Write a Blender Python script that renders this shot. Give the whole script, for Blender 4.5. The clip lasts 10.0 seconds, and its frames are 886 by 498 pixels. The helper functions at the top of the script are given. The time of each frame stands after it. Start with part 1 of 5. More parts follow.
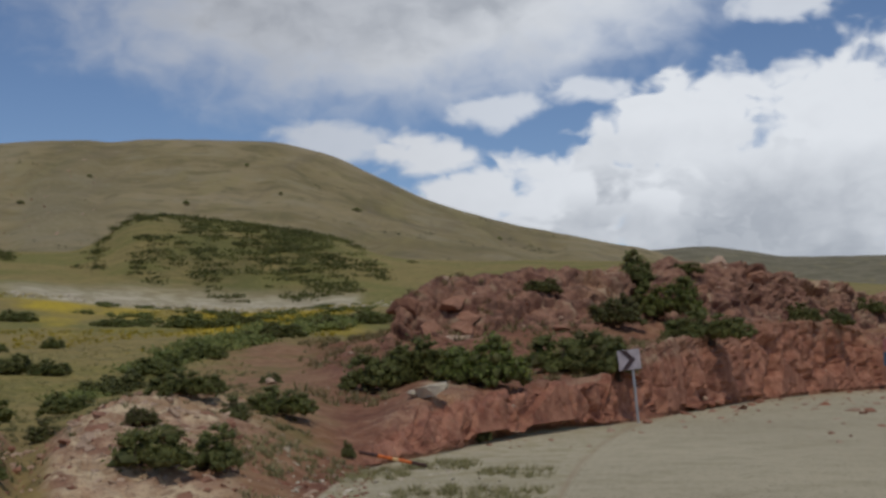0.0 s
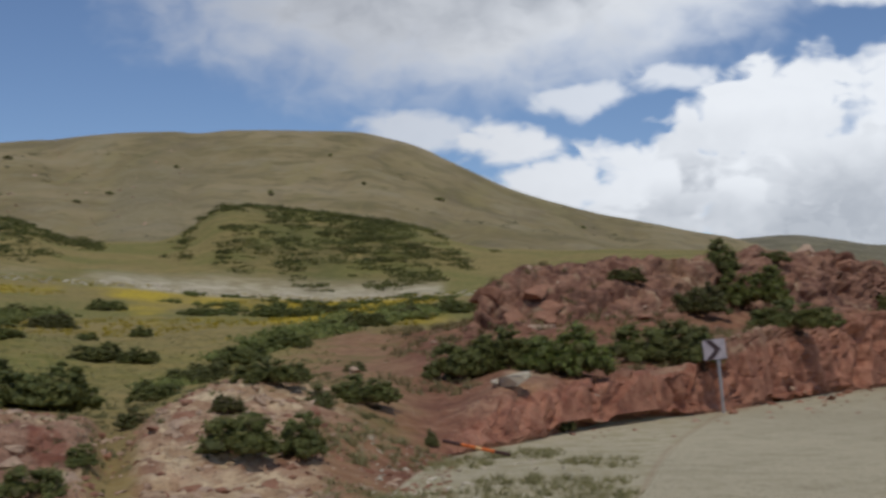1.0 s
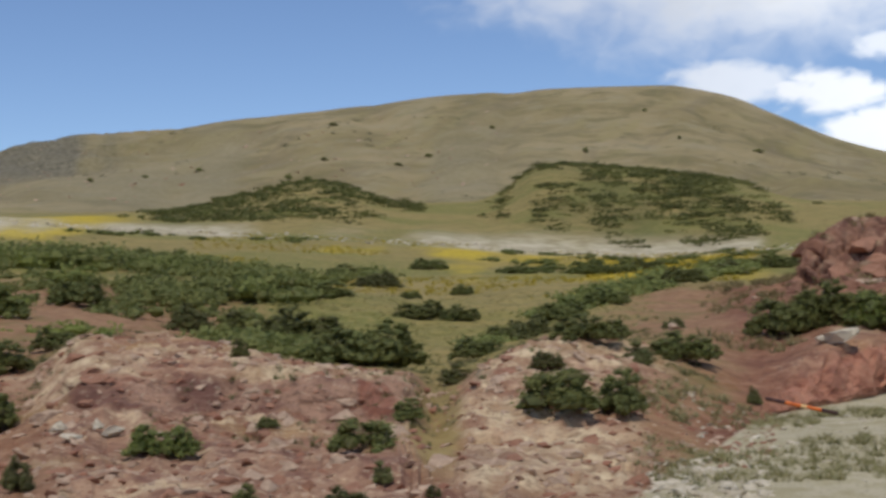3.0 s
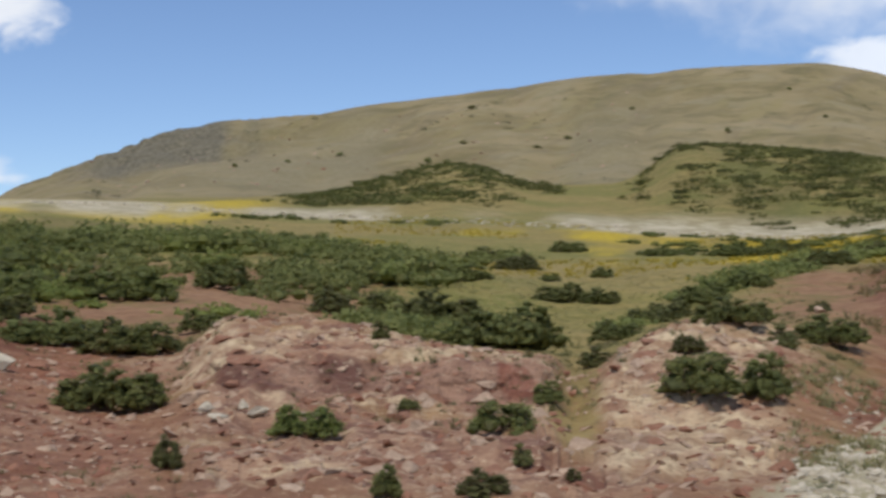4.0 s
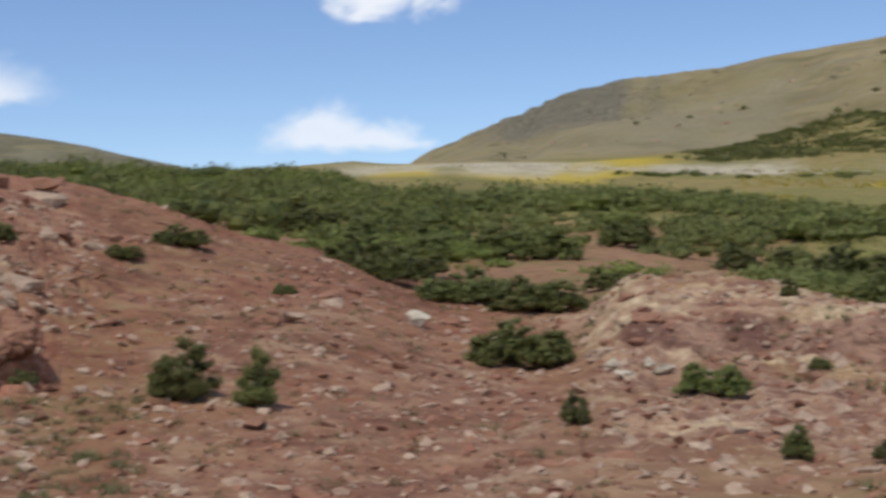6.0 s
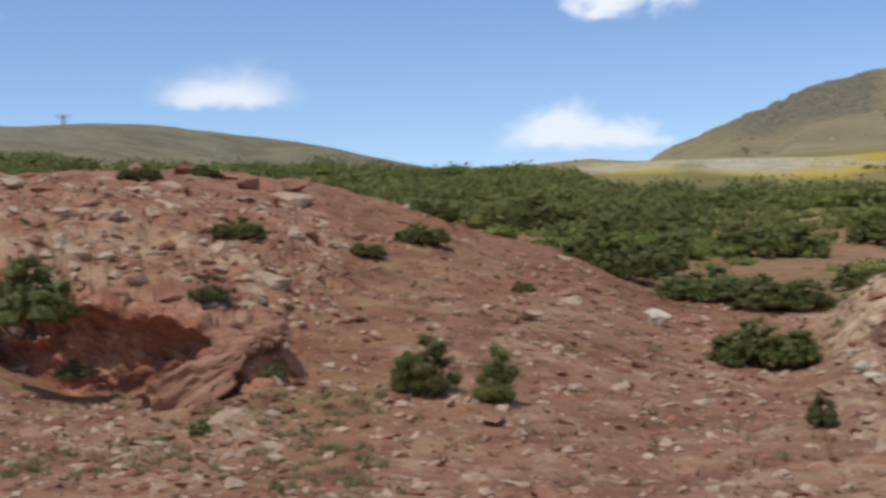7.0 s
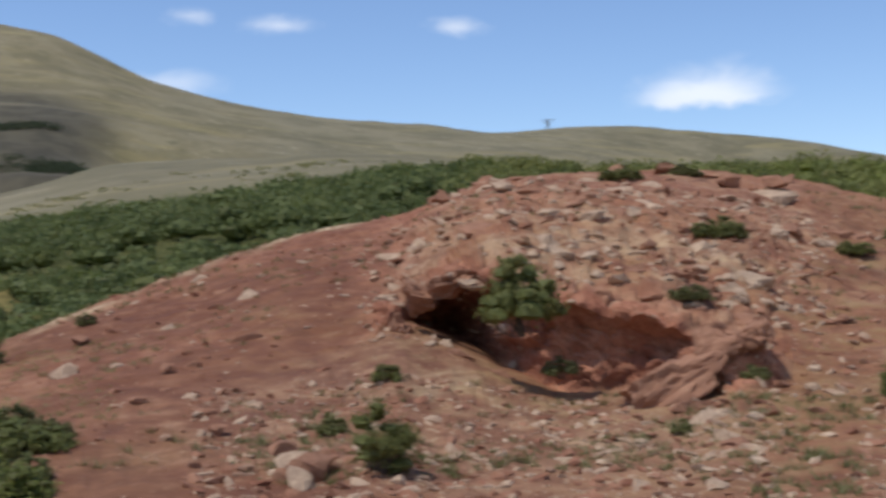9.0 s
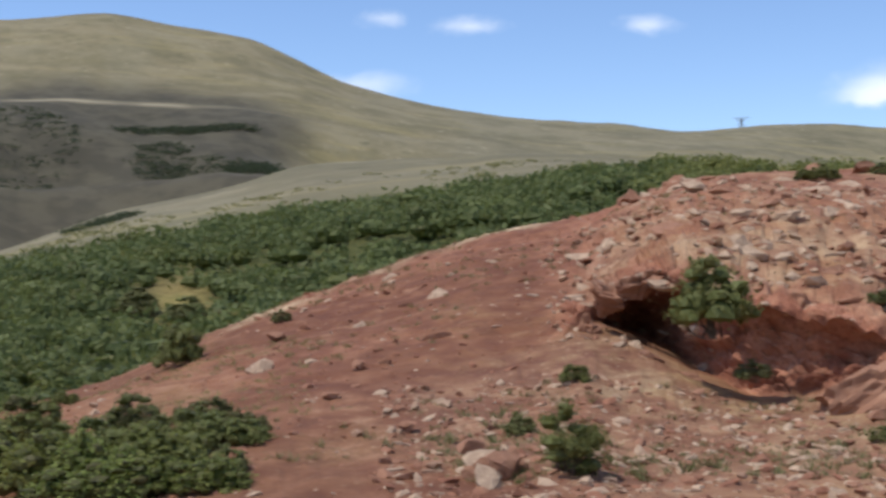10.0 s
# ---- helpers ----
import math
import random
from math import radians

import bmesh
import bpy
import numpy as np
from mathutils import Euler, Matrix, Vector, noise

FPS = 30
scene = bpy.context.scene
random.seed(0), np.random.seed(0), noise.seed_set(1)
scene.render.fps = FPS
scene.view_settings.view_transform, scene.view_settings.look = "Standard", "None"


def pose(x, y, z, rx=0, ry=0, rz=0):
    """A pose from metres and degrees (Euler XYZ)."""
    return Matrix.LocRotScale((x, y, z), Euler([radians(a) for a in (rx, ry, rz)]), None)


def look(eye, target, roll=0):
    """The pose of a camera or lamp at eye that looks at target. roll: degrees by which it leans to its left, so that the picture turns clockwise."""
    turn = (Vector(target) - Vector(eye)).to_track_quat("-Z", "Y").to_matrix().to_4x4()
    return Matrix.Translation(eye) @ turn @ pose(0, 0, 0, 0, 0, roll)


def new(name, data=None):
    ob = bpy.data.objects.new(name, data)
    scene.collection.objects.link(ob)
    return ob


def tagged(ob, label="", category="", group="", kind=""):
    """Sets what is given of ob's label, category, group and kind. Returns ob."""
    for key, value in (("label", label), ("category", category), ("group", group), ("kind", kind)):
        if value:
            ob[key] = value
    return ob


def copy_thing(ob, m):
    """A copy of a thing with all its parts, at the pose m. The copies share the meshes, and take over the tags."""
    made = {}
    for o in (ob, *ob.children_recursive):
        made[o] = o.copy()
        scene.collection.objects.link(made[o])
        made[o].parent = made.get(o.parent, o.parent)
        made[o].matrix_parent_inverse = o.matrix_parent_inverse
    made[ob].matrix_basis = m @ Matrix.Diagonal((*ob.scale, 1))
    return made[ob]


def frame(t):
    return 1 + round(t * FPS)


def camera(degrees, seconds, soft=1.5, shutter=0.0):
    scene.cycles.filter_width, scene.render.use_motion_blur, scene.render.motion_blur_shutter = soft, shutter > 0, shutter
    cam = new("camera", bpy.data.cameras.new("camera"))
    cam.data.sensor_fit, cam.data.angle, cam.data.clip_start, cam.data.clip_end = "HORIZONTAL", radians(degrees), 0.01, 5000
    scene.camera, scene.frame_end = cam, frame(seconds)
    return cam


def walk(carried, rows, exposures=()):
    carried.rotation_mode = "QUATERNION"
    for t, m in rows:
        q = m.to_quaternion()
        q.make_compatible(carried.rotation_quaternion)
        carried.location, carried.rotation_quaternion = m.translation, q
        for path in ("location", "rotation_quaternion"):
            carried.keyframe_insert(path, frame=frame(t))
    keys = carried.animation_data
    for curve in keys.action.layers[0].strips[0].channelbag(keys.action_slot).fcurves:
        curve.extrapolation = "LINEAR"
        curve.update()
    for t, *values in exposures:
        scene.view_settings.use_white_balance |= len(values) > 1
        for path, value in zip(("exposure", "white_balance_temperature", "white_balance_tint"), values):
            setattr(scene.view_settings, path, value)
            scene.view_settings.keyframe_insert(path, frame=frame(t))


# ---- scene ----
# ---- camera ----
EYE = (0.0, 0.0, 1.6)
cam = camera(36.0, 10.0, soft=3.0, shutter=0.5)
# seconds, pitch + 90, roll, yaw
TURN = [(0, 94.7, 1.0, 0.0), (0.5, 94.53, 1.05, 0.85), (1, 94.3, 0.85, 3.48), (1.5, 94.01, 0.81, 6.93),
        (2, 93.67, 0.73, 10.06), (2.5, 93.1, 1.0, 13.57), (4, 92.11, 1.1, 22.59), (4.5, 91.82, 1.25, 25.9),
        (5, 91.44, 1.72, 29.46), (6.5, 90.68, 1.56, 44.77), (7, 90.95, 1.65, 49.44), (7.5, 91.25, 1.8, 53.3),
        (8, 91.35, 1.93, 57.04), (8.5, 91.39, 1.78, 63.1), (9, 91.49, 1.57, 69.44), (9.5, 91.62, 1.22, 73.99),
        (10, 91.66, 1.05, 77.35)]
walk(cam, [(t, pose(*EYE, p, r, y)) for t, p, r, y in TURN],
     exposures=[(0, -0.92), (1.0, -0.74), (2.5, -0.40), (4.0, -0.2), (4.5, -0.19), (6.5, -0.14), (8, -0.06), (9, 0.0), (10, 0.21)])

# ---- world and sun ----
SUN_AZ, SUN_EL = 184.0, 65.0   # degrees; azimuth counted to the left from straight ahead (+y)


def node(tree, kind):
    return tree.nodes.new(kind)


class Graph:
    """Short forms for wiring shader nodes."""

    def __init__(self, tree):
        self.t = tree

    def put(self, sock, v):
        if isinstance(v, bpy.types.NodeSocket):
            self.t.links.new(v, sock)
        elif v is not None:
            sock.default_value = v

    def math(self, op, a, b=None, c=None, clamp=False):
        n = node(self.t, "ShaderNodeMath")
        n.operation, n.use_clamp = op, clamp
        for i, v in enumerate((a, b, c)):
            self.put(n.inputs[i], v)
        return n.outputs[0]

    def mix(self, f, a, b, blend="MIX"):
        n = node(self.t, "ShaderNodeMix")
        n.data_type, n.blend_type = "RGBA", blend
        self.put(n.inputs[0], f)
        for s, v in ((n.inputs[6], a), (n.inputs[7], b)):
            self.put(s, (*v, 1) if isinstance(v, tuple) and len(v) == 3 else v)
        return n.outputs[2]

    def step(self, v, lo, hi, to0=0.0, to1=1.0):
        n = node(self.t, "ShaderNodeMapRange")
        n.interpolation_type = "SMOOTHSTEP"
        for s, q in zip(n.inputs, (v, lo, hi, to0, to1)):
            self.put(s, q)
        return n.outputs[0]

    def noise(self, vec, scale, detail=4.0, rough=0.55, warp=0.0, dims="3D"):
        n = node(self.t, "ShaderNodeTexNoise")
        n.noise_dimensions = dims
        self.put(n.inputs["Vector"], vec)
        self.put(n.inputs["Scale"], scale), self.put(n.inputs["Detail"], detail)
        self.put(n.inputs["Roughness"], rough), self.put(n.inputs["Distortion"], warp)
        return n.outputs[0]

    def attr(self, name):
        n = node(self.t, "ShaderNodeAttribute")
        n.attribute_name = name
        return n.outputs["Fac"]

    def xyz(self, x, y, z=0.0):
        n = node(self.t, "ShaderNodeCombineXYZ")
        for s, v in zip(n.inputs, (x, y, z)):
            self.put(s, v)
        return n.outputs[0]


world = bpy.data.worlds.new("sky")
scene.world = world
world.use_nodes = True
wt = world.node_tree
wt.nodes.clear()
g = Graph(wt)
sky = node(wt, "ShaderNodeTexSky")
sky.sky_type, sky.sun_disc = "NISHITA", False
sky.sun_elevation, sky.sun_rotation = radians(SUN_EL), radians(-SUN_AZ)
sky.altitude, sky.air_density, sky.dust_density, sky.ozone_density = 2000, 1.0, 0.45, 1.2
co = node(wt, "ShaderNodeTexCoord").outputs["Generated"]
sep = node(wt, "ShaderNodeSeparateXYZ")
wt.links.new(co, sep.inputs[0])
az = g.math("MULTIPLY", g.math("ARCTAN2", g.math("MULTIPLY", sep.outputs[0], -1), sep.outputs[1]), 57.2958)
el = g.math("MULTIPLY", g.math("ARCSINE", sep.outputs[2]), 57.2958)
flat = g.xyz(g.math("MULTIPLY", az, 0.7), el)
bend = node(wt, "ShaderNodeVectorMath")
bend.operation = "MULTIPLY_ADD"
warp_n = node(wt, "ShaderNodeTexNoise")
wt.links.new(flat, warp_n.inputs["Vector"])
warp_n.inputs["Scale"].default_value, warp_n.inputs["Detail"].default_value = 0.5, 3.0
wt.links.new(warp_n.outputs["Color"], bend.inputs[0])
bend.inputs[1].default_value = (1.6, 1.6, 0)
wt.links.new(flat, bend.inputs[2])
billow = g.math("SUBTRACT", g.noise(bend.outputs[0], 0.42, 3.0, 0.5), 0.5)
fine = g.math("SUBTRACT", g.noise(bend.outputs[0], 1.3, 5.0, 0.5), 0.5)
# clouds: azimuth, elevation, half width, half height, edge softness, raggedness, level of a flat base or None, greyness
BANK_CLOUDS = [
    (2.2, 16.9, 16.8, 7.3, 0.3, 0.28, None, 0.95), (-20, 7.4, 13.2, 5.9, 0.12, 0.9, None, 1.0), (-10.5, 9.3, 5.2, 2.6, 0.12, 1.2,
    None, 0.25), (-12.5, 6.2, 9, 3.6, 0.12, 1.0, None, 0.9), (-5.5, 6.0, 4.6, 2.8, 0.12, 1.3, None, 0.3), (-1.2, 6.7, 3.6, 1.5,
    0.15, 1.2, None, 0.1), (4.6, 9.2, 3, 1.1, 0.35, 1, None, 0), (0.6, 8.6, 2.6, 1.2, 0.3, 1.2, None, 0), (-2.6, 10.4, 2.6, 1.0,
    0.35, 1.2, None, 0), (-6.5, 11.2, 2.6, 0.9, 0.4, 1.3, None, 0), (-14.6, 14.2, 2.6, 0.9, 0.4, 1.3, None, 0.2)]
FAIR_CLOUDS = [
    (41.6, 12.2, 3.5, 2.2, 0.25, 0.8, 10, 0.1), (44.2, 5, 2.7, 2.2, 0.4, 0.7, 4.95, 0.1), (42, 5, 3, 1.35, 0.4, 0.8, 4.95,
    0.1), (58.1, 7.1, 3.6, 2.0, 0.5, 0.4, 7.0, 0.15), (79.7, 11.3, 1.3, 0.5, 1.1, 1.3, None, 0), (76, 10.9, 2, 0.5, 1.0,
    1.3, None, 0), (68.6, 10.7, 1.7, 0.5, 1.0, 1.3, None, 0), (81, 8.6, 3.2, 0.8, 1.3, 0.9, None, 0)]
SKY_BEHIND = [
    (130, 34, 22, 9, 0.2, 1, None, 0.3), (-60, 24, 30, 9, 0.2, 1, None, 0.5), (-120, 30, 24, 10, 0.2, 1, None, 0.5), (185,
    24, 24, 8, 0.2, 1, None, 0.3)]
mask, shade = 0.0, 0.0
for ca, ce, cw, ch, soft, rag, base, dull in BANK_CLOUDS + FAIR_CLOUDS + SKY_BEHIND:
    dx = g.math("DIVIDE", g.math("SUBTRACT", az, ca), cw)
    dy = g.math("DIVIDE", g.math("SUBTRACT", el, ce), ch)
    d = g.math("SQRT", g.math("ADD", g.math("MULTIPLY", dx, dx), g.math("MULTIPLY", dy, dy)))
    e = g.math("SUBTRACT", 1.0, d)
    e = g.math("MULTIPLY_ADD", billow, rag * 1.7, e)
    e = g.math("MULTIPLY_ADD", fine, rag * 0.75, e)
    m = g.step(e, -0.06, 0.2 + soft, 0.0, 0.55 if soft >= 0.8 else 0.82 if soft > 0.33 else 1.0)
    if base is not None:
        m = g.math("MULTIPLY", m, g.step(g.math("MULTIPLY_ADD", fine, 0.8, el), base - 0.15, base + 0.35))
    u = g.math("MULTIPLY", g.step(e, 0.1, 0.75), dull)
    if ce < 10:      # heaped clouds are white above and grey below
        u = g.math("MULTIPLY", g.math("MULTIPLY", g.step(e, 0.0, 0.3), dull), g.step(el, ce + .3 * ch, ce - .2 * ch))
    mask = g.math("MAXIMUM", mask, m)
    shade = g.math("MAXIMUM", shade, u)
lump = g.noise(bend.outputs[0], 0.30, 4.0, 0.55)
grey = g.math("MULTIPLY", shade, g.step(lump, 0.34, 0.66, 0.4, 1.0))
grey = g.math("ADD", grey, g.math("MULTIPLY", fine, 0.22), clamp=True)
white = g.mix(grey, (1.0, 1.04, 1.12), (0.52, 0.56, 0.64))
# clouds opposite the sun are lit full on
white = g.mix(1.0, white, g.mix(g.step(az, 12.0, -10.0), (1, 1, 1), (1.42, 1.42, 1.39)), "MULTIPLY")
sky_dim = g.mix(1.0, sky.outputs[0], (0.122, 0.132, 0.150), "MULTIPLY")
bg = node(wt, "ShaderNodeBackground")
wt.links.new(g.mix(g.math("MULTIPLY", mask, 0.96), sky_dim, white), bg.inputs[0])
wo = node(wt, "ShaderNodeOutputWorld")
wt.links.new(bg.outputs[0], wo.inputs[0])

sun = new("sun", bpy.data.lights.new("sun", "SUN"))
sun.data.energy, sun.data.angle, sun.data.color = 2.8, radians(0.6), (1.0, 0.95, 0.87)
sx, sy = -math.sin(radians(SUN_AZ)), math.cos(radians(SUN_AZ))
sun.matrix_world = look((60 * sx, 60 * sy, 60 * math.tan(radians(SUN_EL))), (0, 0, 0))


# ---- lie of the land ----
# Lines of the ground, from the viewpoint outwards: (azimuth in degrees, distance, height) in metres.
GRAVEL_EDGE = [
    (-40, 90, 0), (-18, 64, 0), (-12, 47, 0), (-8, 35, 0), (-2.7, 29, 0), (0, 24, 0), (3.5, 20.5, 0), (6, 15, 0), (10, 11, 0),
    (20, 8, 0), (45, 7, 0), (70, 7, 0), (100, 7, 0), (180, 12, 0), (260, 30, 0)]
FACE_FOOT = [
    (-40, 91, 0.4), (-18, 64.6, 0.3), (-8, 35.4, 0.2), (0, 24.4, 0.15), (3.5, 20.8, 0.05), (10, 15, 0.15), (15.5, 15, 0.2), (17.2, 14.5, 0.1), (18.8,
    16.2, 0.36), (22, 16.4, 0.42), (27, 16.5, 0.46), (31, 16.2, 0.46), (33, 15.5, 0.3), (35, 14, 0.15), (50, 14, 0.5), (55.5, 14, 0.45), (57.8, 13.6, 0.4), (60.6, 14.2, 0.34), (64, 14.8, 0.34), (66.8, 15.5, 0.6),
    (70.9, 17, 1.1), (74, 16, 0.8), (80, 15, 0.6), (90, 13, 0.2), (100, 12, -0.1), (180, 16, 0), (260, 33, 0.3)]
FACE_TOP_EAST = [
    (-40, 92, 2), (-18, 65.2, 1.6), (-8, 36, 1.2), (0, 25, 0.6), (3.5, 21.3, 0.15), (10, 19, 0.7), (12, 19, 0.8), (15.5, 18.5, 0.6), (17.2, 17.5, 0.2),
    (18.8, 17.2, 0.7), (22, 17.3, 0.82), (25, 17.3, 0.84), (27.5, 17.3, 0.9), (31, 17.2, 0.88), (33, 17, 0.42), (35, 16.8, 0.25), (50, 17, 0.95)]
FACE_TOP_WEST = [
    (55, 15.5, 0.8), (57, 15.1, 0.95), (60, 15.4, 1.23), (64, 15.8, 1.45), (67.6, 16.6, 1.76), (69, 17.5, 1.78), (71.5, 18,
    1.35), (74, 18.5, 1.35), (80, 18.5, 1), (90, 16, 0.3), (100, 14, -0.2), (180, 20, 0), (260, 35, 1)]
NEAR_CREST_EAST = [
    (-40, 96, 3), (-18, 66, 2.5), (-15.4, 59, 2.95), (-12, 49, 2.4), (-8.15, 36.5, 1.8), (-6.25, 34, 1.1), (-2.7, 30, 0.95),
    (0.6, 25.5, 0.92), (2, 24, 0.62), (3.45, 22, 0.27), (6, 24, 0.7), (9.6, 24, 1), (12, 24, 1.1), (13.7, 22, 0.98), (17, 20,
    0.24), (18.4, 20, 0.66), (22.6, 21, 0.8), (27, 22, 1.2)]
NEAR_CREST_WEST = [
    (31.5, 23, 1.3), (34, 20.5, 0.5), (40, 26, 1.05), (44, 28, 1.85), (48.6, 30, 2.5), (52, 32, 3.3), (56, 33, 3.8), (60.5, 34,
    4), (66, 33, 3.9), (70, 31, 3.3), (76.5, 29, 2.56), (81.7, 27, 1.7), (86.4, 24, 1), (91, 22, 0.3), (94.3, 20, 0.06), (100,
    18, -0.4), (180, 30, 0), (260, 40, 1)]
HOLLOW_EAST = [
    (-40, 100, 3), (-18, 70, 2.5), (-12, 54, 2.2), (-8, 42, 1.9), (-3, 36, 1.2), (0.5, 33, 1.3), (3, 30, 0.9), (6, 32, 1.1), (10,
    30, 0.9), (13.7, 30, 0.7), (17, 30, 0.3), (20, 30, 0.5), (27, 30, 0.9), (31.5, 29, 1.1)]
HOLLOW_WEST = [
    (36, 30, 1.2), (40, 33, 1.5), (44, 33, 2), (48, 36, 2.5), (52, 40, 3.2), (60, 42, 3.7), (66, 42, 3.4), (70, 42, 2.2), (76,
    40, 1), (82, 38, -0.3), (87, 36, -1.5), (91, 34, -2.2), (100, 30, -3), (180, 40, 0), (260, 48, 1)]
OUTCROP_FOOT_EAST = [
    (-40, 106, 3.3), (-18, 75, 2.9), (-13, 62, 3.1), (-9.8, 55, 2.9), (-6.3, 50, 2.9), (-4, 48, 2.8), (-0.4, 46, 2.3), (2.1, 46.6,
    2.1), (3.5, 45, 2), (6, 45, 1.6), (10, 45, 1.75), (14, 45, 0.7), (17, 45, 0.6), (20, 45, 0.8)]
OUTCROP_FOOT_WEST = [
    (27, 45, 1.3), (31, 45, 1.9), (36, 45, 2.2), (44, 48, 2.7), (52, 55, 4.3), (60, 60, 4.6), (66, 60, 4), (70, 60, 3), (76, 60,
    1.8), (82, 60, 0.6), (87, 58, 0), (91, 56, -0.5), (100, 54, -1.4), (180, 60, 0), (260, 60, 1)]
OUTCROP_CREST_EAST = [
    (-40, 112, 5), (-18, 82, 4.8), (-15.5, 74, 5.4), (-13.3, 68, 5.7), (-9.9, 62, 5.9), (-7.3, 56, 5.2), (-4, 53, 5), (0.6, 49.6,
    4.35), (1.7, 48.6, 3.75), (2.25, 47.8, 2.6), (3, 49, 2.4), (4, 52, 2.4), (6, 60, 2.5), (10, 60, 2.2), (14, 60, 1.8), (17, 60, 1.8)]
OUTCROP_CREST_WEST = [
    (20, 60, 2.1), (27, 60, 2.75), (36, 62, 3.4), (44, 65, 4.3), (52, 75, 5.9), (60, 80, 7), (66, 80, 7.2), (70, 80, 6.8), (76,
    80, 5.8), (82, 80, 4.4), (87, 78, 3.2), (91, 76, 2.3), (100, 74, 0.6), (180, 80, 1), (260, 90, 2)]
FIELD = [
    (-40, 125, 3.5), (-18, 100, 3.5), (-9, 85, 3.5), (-3, 80, 3.5), (0.5, 78, 3.2), (3, 78, 3), (6, 85, 3.7), (10, 85, 3.4), (17,
    85, 3.2), (27, 85, 4.4), (36, 88, 5.4), (44, 90, 6.6), (52, 100, 8.4), (60, 105, 9.1), (66, 105, 9.3), (70, 100, 8.8), (76,
    100, 7.7), (82, 100, 6.5), (87, 98, 5), (91, 96, 3.6), (100, 94, 1.6), (180, 110, 1), (260, 120, 2)]
FIELD_TOP = [
    (-40, 160, 5), (-18, 150, 6), (-9, 140, 7), (0, 130, 6.1), (6, 130, 5.9), (10, 130, 5.7), (17, 130, 6.6), (27, 130, 8.2),
    (36, 130, 9.5), (40, 130, 10.4), (44, 135, 10.6), (52, 140, 11.1), (56, 140, 11.1), (60, 140, 11.8), (66, 140, 13.1), (70,
    140, 13.2), (76, 140, 12.1), (82, 135, 10.3), (87, 130, 8.2), (91, 125, 6), (100, 120, 3), (180, 140, 2), (260, 160, 3)]
STONY_STRIP_EAST = [
    (-40, 195, 7), (-18, 190, 10), (-9, 180, 11), (0, 170, 9), (4.2, 170, 8.9), (8.4, 170, 8.5), (13, 170, 9.4), (18, 170, 10.7),
    (25, 170, 12.3), (30, 170, 12.7), (40, 170, 14.3), (44, 175, 14.2)]
STONY_STRIP_WEST = [
    (52, 180, 14.7), (56, 180, 14.5), (60, 180, 15.6), (66, 180, 17.3), (70, 180, 17.5), (77, 190, 18.2), (82.6, 200, 17.7), (86,
    200, 15.2), (91, 200, 12), (95, 200, 7.9), (100, 200, 5), (180, 200, 3), (260, 200, 4)]
KNOLLS_EAST = [
    (-40, 340, 12), (-18, 330, 16), (-9, 330, 23.5), (1.4, 330, 26), (5.3, 330, 31.5), (7.4, 330, 33.3), (11.9, 330, 35.2),
    (15.5, 330, 28), (17.9, 330, 28.2), (22, 330, 32.5), (24.9, 330, 30.5), (28.7, 330, 27), (34, 330, 25.8)]
KNOLLS_WEST = [
    (40, 310, 25), (44, 300, 23.5), (56, 300, 22), (66, 300, 24), (72, 280, 26.7), (77, 280, 27.2), (82.6, 270, 25.6), (86, 260,
    21), (91, 250, 15.9), (95, 240, 9.7), (100, 240, 5), (180, 320, 5), (260, 330, 8)]
KNOLL_BACK = [
    (-40, 450, 12), (-18, 450, 15), (-9, 430, 24), (1, 430, 28), (12, 430, 34), (22, 430, 33), (28, 420, 34.6), (34, 420, 35),
    (40, 420, 32), (44, 420, 22), (56, 420, 15), (66, 420, 12), (77, 420, 10), (86, 400, 2), (95, 400, -8), (180, 430, 5), (260,
    440, 10)]
FLANK = [
    (-40, 700, 20), (-18, 700, 20), (-12, 700, 28), (-8.3, 700, 49), (0, 700, 65), (7, 700, 87.5), (12, 700, 90), (20, 700, 85),
    (28, 700, 75), (34, 680, 66), (38, 650, 54), (40, 640, 48.6), (44, 700, 30), (56, 700, 20), (70, 700, 25), (77, 700, 30),
    (86, 700, 50.5), (91, 700, 48), (100, 700, 44), (180, 700, 20), (260, 700, 20)]
MOUNTAIN_CREST_EAST = [
    (-40, 1000, 30), (-18, 1000, 25), (-14, 1000, 40), (-10, 1000, 71), (-8.3, 1000, 79), (-5.2, 1000, 90.7), (-1.7, 1000,
    105.5), (0.93, 1000, 122), (3.06, 1000, 139.5), (5.2, 1000, 153.5), (7.3, 1000, 160), (11.3, 1000, 161), (17, 1000, 157.5),
    (21, 1000, 149), (25.4, 1000, 141.8), (28, 1000, 134.3)]
MOUNTAIN_CREST_WEST = [
    (31.8, 1000, 129), (34.8, 1000, 115.7), (37.2, 1000, 100.5), (38.5, 1000, 90.5), (39.9, 1000, 82), (42, 1000, 60), (46, 1000,
    40), (56, 1000, 40), (66, 1000, 89), (72, 1000, 98), (78, 1000, 115), (86, 1000, 142), (91, 1000, 147), (100, 1000, 142),
    (180, 1000, 60), (260, 1000, 40)]
